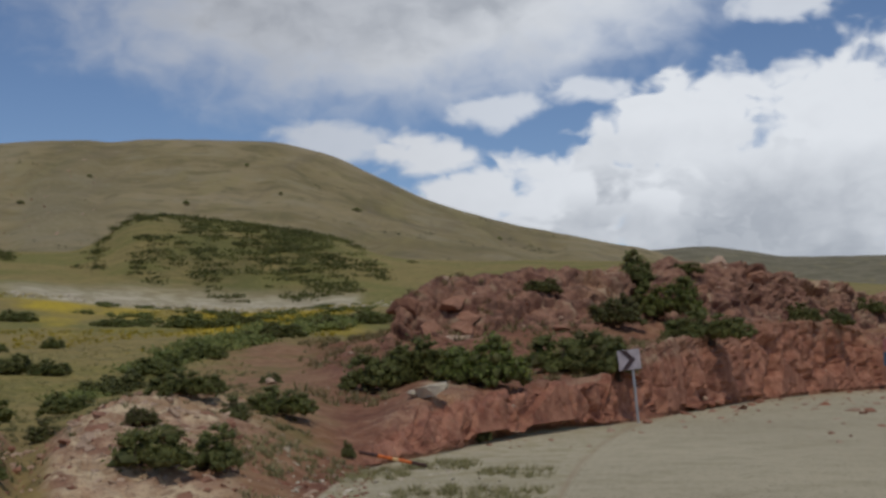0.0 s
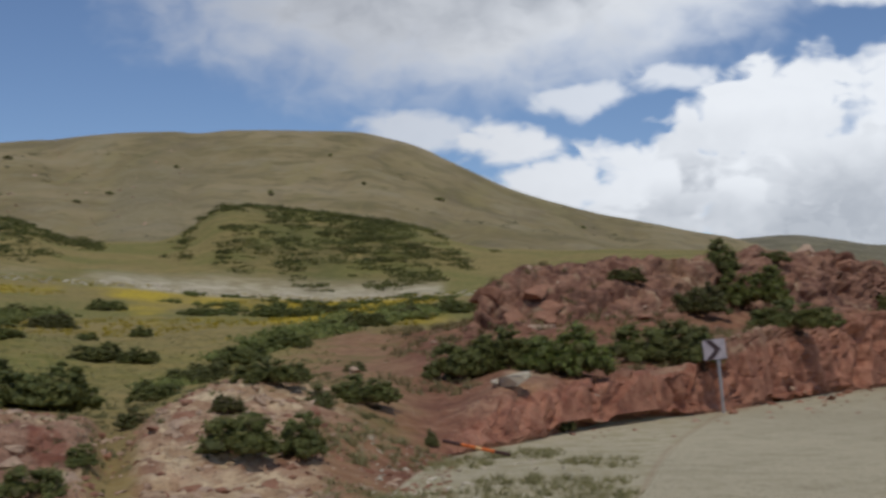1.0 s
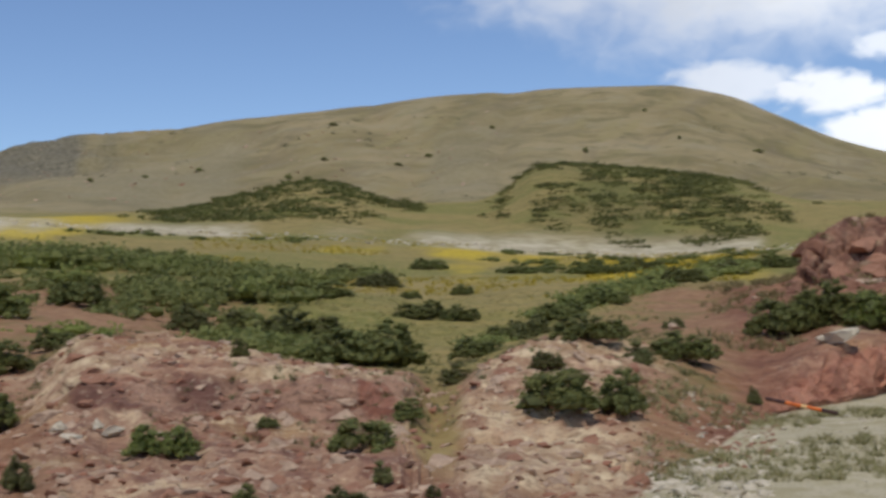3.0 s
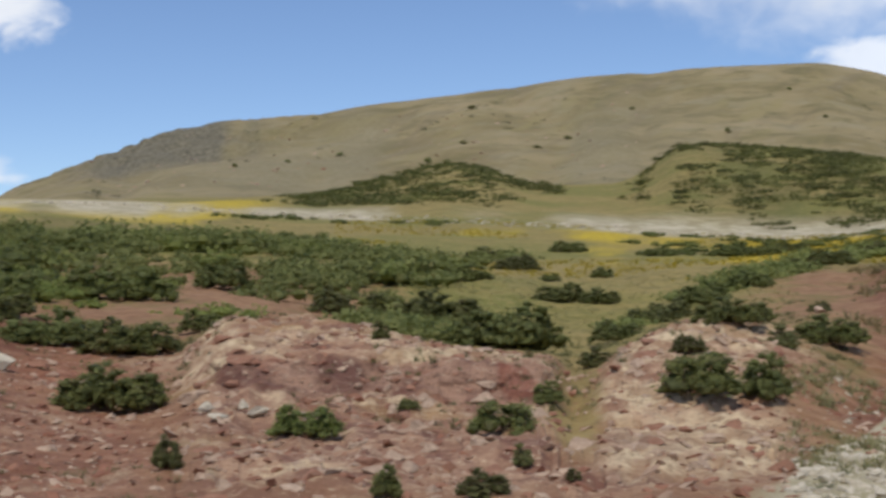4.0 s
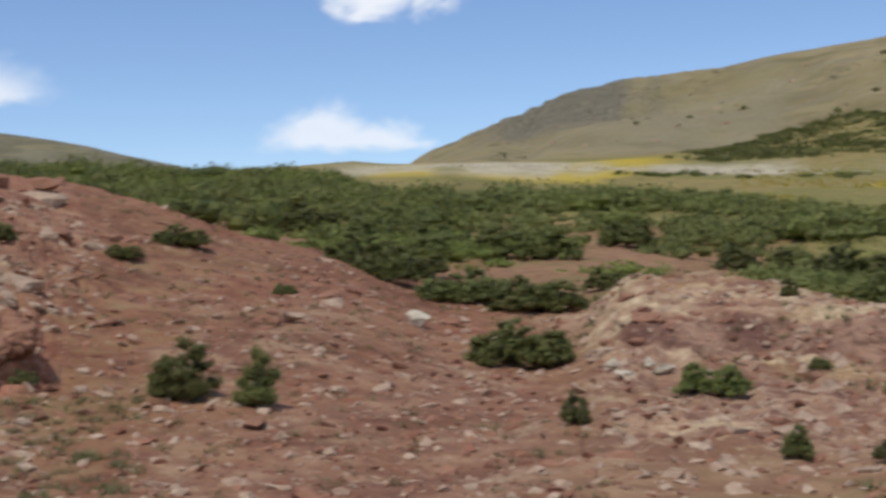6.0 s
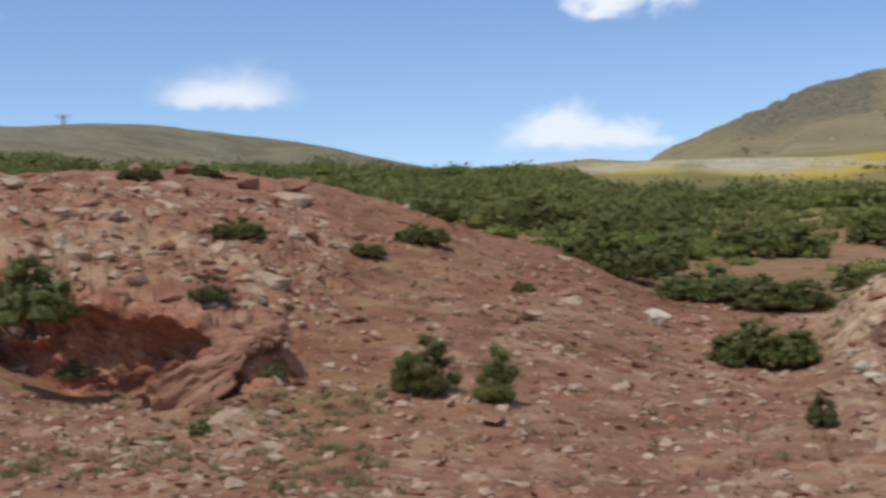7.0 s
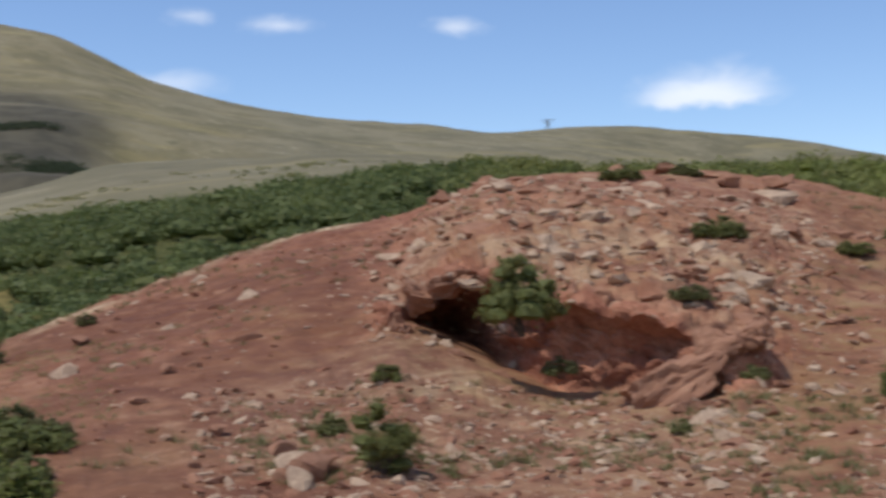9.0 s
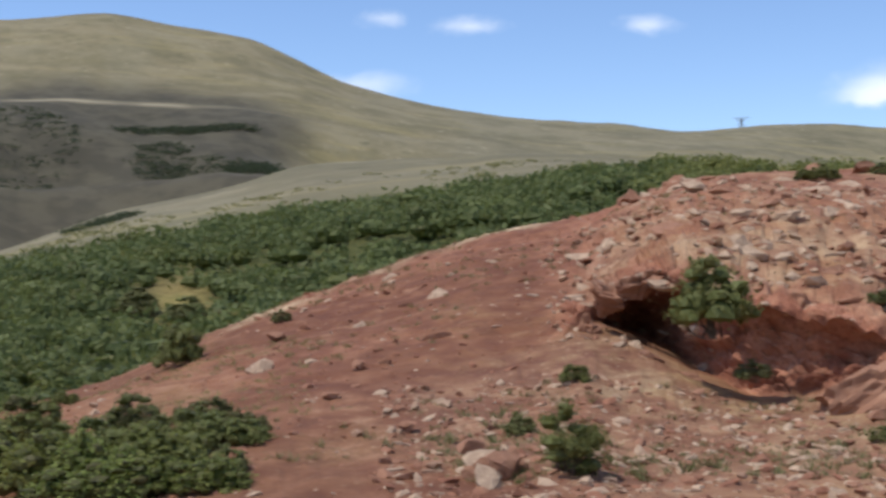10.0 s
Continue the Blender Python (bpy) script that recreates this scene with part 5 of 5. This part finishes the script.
def scatter_stones():
    rng = np.random.default_rng(5)
    heap = {0: ([], [], 0), 1: ([], [], 0), 2: ([], [], 0)}
    for a0, a1, r0, r1, singles, joined, s0, s1, share in SLOPE_STONES + ROAD_STONES:
        for i in range(singles + joined):
            a, r = rng.uniform(a0, a1), rng.uniform(r0, r1)
            size = s0 * (s1 / s0) ** (rng.random() ** (1.1 if i < singles else 2.0))
            pale = 2 if share > 1 else int(rng.random() < share)
            p = spot(a, r)
            m = (Matrix.Translation(p + Vector((0, 0, size * .02)))
                 @ pose(0, 0, 0, rng.uniform(-25, 25), rng.uniform(-25, 25), rng.uniform(0, 360)) @ Matrix.Diagonal((size, size * .85, size * .7, 1)))
            if i < singles:
                ob = tagged(new("stone", STONE_MESHES[pale][int(rng.integers(8))]),
                            ("red loose stone on the slope", "pale loose stone on the slope", "light grey stone on the gravel verge")[pale], "stone", "loose stones")
                ob.matrix_basis = m
            else:
                v, f = PEBBLES[int(rng.integers(8))]
                mm = np.array(m)
                vs, fs, k = heap[pale]
                vs.append(v @ mm[:3, :3].T + mm[:3, 3])
                fs.append(f + k)
                heap[pale] = (vs, fs, k + len(v))
    for pale, (vs, fs, _) in heap.items():
        me = mesh_from("rubble", np.concatenate(vs), np.concatenate(fs), [(M_RED, M_PALE, M_GREY)[pale]])
        tagged(new("rubble", me), ("red stone rubble strewn over the slopes", "pale stone rubble strewn over the slopes", "grey stones strewn over the gravel verge")[pale], "stones", kind="stuff")


scatter_stones()


for a, r, z, w, h, k in [(66.2, 14.9, .86, 1.0, .85, 0), (64.6, 14.7, .42, .42, .26, 2)]:
    foot = Vector((-r * math.sin(radians(a)), r * math.cos(radians(a)), float(land([a], [14.2])[0][0]) + z - .12))
    copy_thing(SHRUB_KINDS[k][0], Matrix.Translation(foot) @ Matrix.Diagonal((w, w, h, 1)))

# ---- grass and weeds ----
def tufts(name, label, strew, count, height, mat, seed, blades=14):
    rng = np.random.default_rng(seed)
    vs, fs, k = [], [], 0
    for a, r in strew(rng, count):
        p = np.array(spot(a, r))
        h = height * rng.uniform(.5, 1.3)
        n = blades
        an = rng.uniform(0, 6.28, n)
        lean = rng.uniform(.4, 1.3, n) * h
        root = p + np.stack([rng.normal(size=n) * h * .25, rng.normal(size=n) * h * .25, np.full(n, -.02)], 1)
        side = np.stack([-np.sin(an), np.cos(an), np.zeros(n)], 1) * h * .09
        tip = root + np.stack([np.cos(an) * lean, np.sin(an) * lean, h * rng.uniform(.6, 1, n)], 1)
        v = np.stack([root - side, root + side, tip], 1).reshape(-1, 3)
        vs.append(v)
        fs.append(np.arange(n * 3).reshape(-1, 3) + k)
        k += n * 3
    me = mesh_from(name, np.concatenate(vs), np.concatenate(fs), [mat])
    tagged(new(name, me), label, "grass", kind="stuff")


M_WEED = leaf_material("weeds", (.10, .12, .045), (.20, .20, .08), (.32, .27, .14), .3)
M_VERGE = leaf_material("verge_growth", (.22, .21, .085), (.38, .35, .16), (.50, .44, .26), .3)
M_FLOWER = leaf_material("yellow_flowers", (.30, .24, .03), (.52, .40, .03), (.2, .19, .06), .3)
tufts("dry_grass", "tufts of dry straw-coloured grass on red earth", zone(32, 98, 8, 32, patchy(3, .15, 21)), 1300, .09, M_STRAW, 31)
tufts("dry_grass", "dry grass and weeds among pale rocks", zone(6, 34, 9, 40, patchy(3, .05, 22)), 1300, .11, M_WEED, 32)
tufts("verge_weeds", "weeds growing along the gravel edge", zone(-20, 9, 15, 66, lambda a, r: (np.abs(r - .5 - knots(a)[0][:, 1]) < .9) & patchy(4, .2, 27)(a, r)), 60, .10, M_VERGE, 33)
tufts("verge_weeds", "straggling weeds on the stony verge", zone(-4.5, 9, 10, 22, patchy(1.5, -.1, 26)), 700, .12, M_VERGE, 36)
tufts("dry_grass", "olive grass and weeds at the foot of the slope", zone(83, 98, 8, 20, patchy(2.5, -.1, 28)), 800, .06, M_STRAW, 38, 12)
tufts("dry_grass", "green tufts among pale rubble", zone(52, 80, 8, 14, patchy(1.5, .1, 29)), 420, .09, M_WEED, 39, 14)
tufts("field_grass", "olive grass and forbs in the dell", zone(8, 27, 26, 75), 2200, .12, M_STRAW, 37, 10)
tufts("meadow_grass", "grass and yellow flowers on the meadow", zone(3, 27, 66, 168, patchy(13, .0, 11)), 2600, .26, M_FLOWER, 34, 10)
tufts("bench_grass", "dry grass on the rock benches", zone(-20, 6, 27, 60, lambda a, r: patchy(4, -.1, 24)(a, r) & (r > knots(a)[0][:, 1] + 1.5)), 600, .25, M_STRAW, 35)


# ---- young junipers ----
def make_juniper(seed):
    rng = np.random.default_rng(seed)
    lobes = [(rng.normal() * .10, rng.normal() * .10, .14 + .72 * i / 8, .33 * (1 - i / 12) + .03, .31 * (1 - i / 12) + .03, .13) for i in range(9)]
    lobes += [(.36 * math.cos(q), .36 * math.sin(q), h, .17, .17, .15) for q, h in zip(rng.uniform(0, 6.28, 8), rng.uniform(.15, .55, 8))]
    root = tagged(new("young_juniper"), "young dark green juniper growing from red rubble", "tree", "young junipers")
    part("crown", mesh_from("crown", *leaf_cloud(rng, lobes, 3400, .026, .7), [M_BUSH]), root)
    part("inner_foliage", mesh_from("inner_foliage", *cores(rng, lobes, .6), [M_INNER_SHADE]), root)
    part("trunk", mesh_from("trunk", *stems(rng, lobes[::3], .022), [M_TWIG]), root)
    return root


rng = np.random.default_rng(9)
for seed, (a, r, w, h) in enumerate([(47.4, 12.8, .5, .6), (50.2, 13.3, .7, .64), (51.0, 13.5, .4, .45), (72.3, 10.4, .62, .6)]):
    j = make_juniper(60 + seed)
    j.matrix_basis = Matrix.Translation(spot(a, r) - Vector((0, 0, .03))) @ Matrix.Diagonal((w, w, h, 1))

# ---- lone trees on the mountain ----
FAR_TREES = [(3.5, 726.8, 7, 2.2), (6.7, 720.7, 3, 2.2), (8.1, 813.4, 3.2, 2.4), (9, 603.6, 4, 2), (10.6, 673.6, 3.8, 3.2), (21.2, 822.6, 6.8, 2.8),
             (21.6, 675.5, 4.5, 2.4), (22.3, 615.6, 5, 2.2), (23.1, 635.9, 4.4, 3.2), (26.8, 735, 4.2, 2.4), (31.2, 647.6, 3.4, 2.4),
             (-2.5, 800, 4, 2), (14.5, 780, 4, 2), (17.2, 700, 5, 2.2), (18.5, 660, 5, 2), (29, 690, 4, 2)]


def make_tree(seed):
    rng = np.random.default_rng(seed)
    lobes = [(rng.normal() * .2, rng.normal() * .2, rng.uniform(.15, .6), .26, .26, .26) for _ in range(8)]
    root = tagged(new("tree"), "small dark tree standing alone on the grassy mountain", "tree", "trees on the mountain")
    part("crown", mesh_from("crown", *leaf_cloud(rng, lobes, 260, .085), [M_BUSH]), root)
    part("trunk", mesh_from("trunk", *stems(rng, lobes[:3], .05), [M_TWIG]), root)
    return root


first = make_tree(1)
for i, (a, r, w, h) in enumerate(FAR_TREES):
    m = Matrix.Translation(spot(a, r) - Vector((0, 0, .3))) @ Matrix.Diagonal((w, w, h * 1.3, 1))
    if i:
        copy_thing(first, m)
    else:
        home = m
first.matrix_basis = home
thicket("scrub", "scattered dark scrub over the mountain slope", zone(-6, 38, 480, 900, patchy(60, .25, 19)), 150, lambda r: 3.4, 30, M_WOOD, 41, .5)

# ---- road sign ----
M_STEEL = plain_material("galvanised_steel", (.42, .42, .42), (.58, .58, .57), .45, .6, 30)
M_WHITE = plain_material("sign_white", (.42, .37, .38), (.55, .49, .50), .5, 0, 6)
M_BLACK = plain_material("sign_black", (.05, .03, .03), (.09, .06, .06), .5, 0, 6)
M_ORANGE = plain_material("orange_paint", (.62, .13, .025), (.78, .20, .04), .5, 0, 12)
M_YELLOW = plain_material("yellow_paint", (.75, .45, .18), (.85, .6, .3), .5, 0, 12)
M_DARK = plain_material("dark_paint", (.045, .02, .018), (.09, .04, .03), .6, 0, 12)
M_BLUE = plain_material("sign_blue", (.07, .10, .15), (.10, .14, .2), .5, 0, 6)
M_REDPAINT = plain_material("sign_red", (.30, .11, .10), (.38, .16, .15), .5, 0, 6)


def box(bm, cx, cy, cz, sx, sy, sz, bevel=0.0):
    r = bmesh.ops.create_cube(bm, size=1, matrix=Matrix.Translation((cx, cy, cz)) @ Matrix.Diagonal((sx, sy, sz, 1)))
    if bevel:
        ed = {e for v in r["verts"] for e in v.link_edges}
        bmesh.ops.bevel(bm, geom=list(ed), offset=bevel, segments=2, affect="EDGES")


def rod(bm, p, q, r0, r1=None, seg=12):
    p, q = Vector(p), Vector(q)
    m = Matrix.Translation((p + q) / 2) @ (q - p).to_track_quat("Z", "Y").to_matrix().to_4x4()
    bmesh.ops.create_cone(bm, cap_ends=True, segments=seg, radius1=r0, radius2=r0 if r1 is None else r1, depth=(q - p).length, matrix=m)


def bm_part(name, build, mat, parent, label=""):
    bm = bmesh.new()
    build(bm)
    me = bpy.data.meshes.new(name)
    bm.to_mesh(me)
    bm.free()
    me.materials.append(mat)
    return part(name, me, parent, label)


def chevron(bm):
    out = [(-.22, .24), (-.06, .24), (.16, 0), (-.06, -.24), (-.22, -.24), (0, 0)]
    f = bm.faces.new([bm.verts.new((x, -.0215, z)) for x, z in out])
    g2 = bmesh.ops.extrude_face_region(bm, geom=[f])
    for v in g2["geom"]:
        if isinstance(v, bmesh.types.BMVert):
            v.co.y -= .003
    bmesh.ops.triangulate(bm, faces=bm.faces[:])


sign = tagged(new("curve_sign"), "white curve sign with dark chevron on leaning steel post", "road sign")
sign.matrix_basis = Matrix.Translation(spot(-8.05, 34.2)) @ pose(0, 0, 0, 0, -4.2, -14)
bm_part("post", lambda b: rod(b, (0, 0, -.3), (0, 0, 1.62), .036), M_STEEL, sign)
panel = bm_part("panel", lambda b: box(b, 0, 0, 0, .55, .016, .5, .006), M_WHITE, sign, "white sheet metal panel")
panel.matrix_basis = pose(-.06, -.045, 1.56, 0, -2, 0)
bm_part("chevron", chevron, M_BLACK, panel, "dark arrow pointing along the bend").matrix_basis = pose(0, .012, 0)
for z in (1.42, 1.60):
    bm_part("clamp", lambda b: box(b, 0, 0, 0, .09, .085, .035, .004), M_STEEL, sign).matrix_basis = pose(0, 0, z)

board = tagged(new("information_sign"), "blue and red road board beyond the bend", "road sign")
board.matrix_basis = Matrix.Translation(spot(-18.4, 63)) @ pose(0, 0, 0, 0, 0, -22)
for x in (-.45, .45):
    bm_part("post", lambda b: rod(b, (0, 0, -.3), (0, 0, 2.3), .04), M_STEEL, board).matrix_basis = pose(x, 0, 0)
bm_part("panel", lambda b: box(b, 0, -.05, 1.35, 1.2, .02, .6, .006), M_BLUE, board, "blue lower panel")
bm_part("panel", lambda b: box(b, 0, -.05, 1.98, 1.2, .02, .5, .006), M_REDPAINT, board, "faded red upper panel")

# ---- fallen marker pole ----
pole = tagged(new("marker_pole"), "fallen orange and dark striped marker pole on the verge", "pole")
p0, p1 = spot(3.55, 20.6), spot(0.75, 20.4)
p0.z += .24
p1.z += .06
pole.matrix_basis = Matrix.Translation(p0) @ (p1 - p0).to_track_quat("X", "Z").to_matrix().to_4x4()
length = (p1 - p0).length
stripes = [(0, .28, M_DARK, "dark band"), (.28, .50, M_ORANGE, "orange band"), (.50, .58, M_YELLOW, "pale band"), (.58, .78, M_ORANGE, "orange band"), (.78, 1, M_DARK, "dark band")]
for f0, f1, mt, lb in stripes:
    bm_part("band", lambda b: rod(b, (f0 * length, 0, 0), (f1 * length, 0, 0), .027), mt, pole, lb)

# ---- pylon on the far hill ----
M_LATTICE = plain_material("pylon_steel", (.20, .21, .22), (.3, .3, .31), .6, .4, 2)
pylon = tagged(new("power_pylon"), "grey steel lattice power pylon on the far hill crest", "pylon")
pylon.matrix_basis = Matrix.Translation(spot(64.85, 1395) - Vector((0, 0, 1))) @ pose(0, 0, 0, 0, 0, 50)
for sx in (-1, 1):
    for sy in (-1, 1):
        bm_part("leg", lambda b: rod(b, (sx * 2.4, sy * 2.4, 0), (sx * .6, sy * .6, 15), .3, .25, 6), M_LATTICE, pylon)
for z in (0, 4, 8, 11):
    w = 2.4 - 1.8 * z / 15
    w2 = 2.4 - 1.8 * (z + 4) / 15
    for k in range(4):
        c, s = ((1, 1), (1, -1), (-1, -1), (-1, 1))[k], ((1, -1), (-1, -1), (-1, 1), (1, 1))[k]
        bm_part("brace", lambda b: rod(b, (c[0] * w, c[1] * w, z), (s[0] * w2, s[1] * w2, z + 4), .14, .14, 5), M_LATTICE, pylon)
for z, w in ((12.5, 5.5), (14.8, 8.0)):
    bm_part("cross_arm", lambda b: rod(b, (-w, 0, z), (w, 0, z), .3, .3, 6), M_LATTICE, pylon)

# the first bush of each kind stands in the thicket
for i, k in enumerate(q for tone in SHRUB_KINDS for q in tone):
    k.matrix_basis = Matrix.Translation(spot(70 + 2 * i, 58 + 3 * (i % 4))) @ Matrix.Diagonal((2.2, 2.2, 1.3, 1))
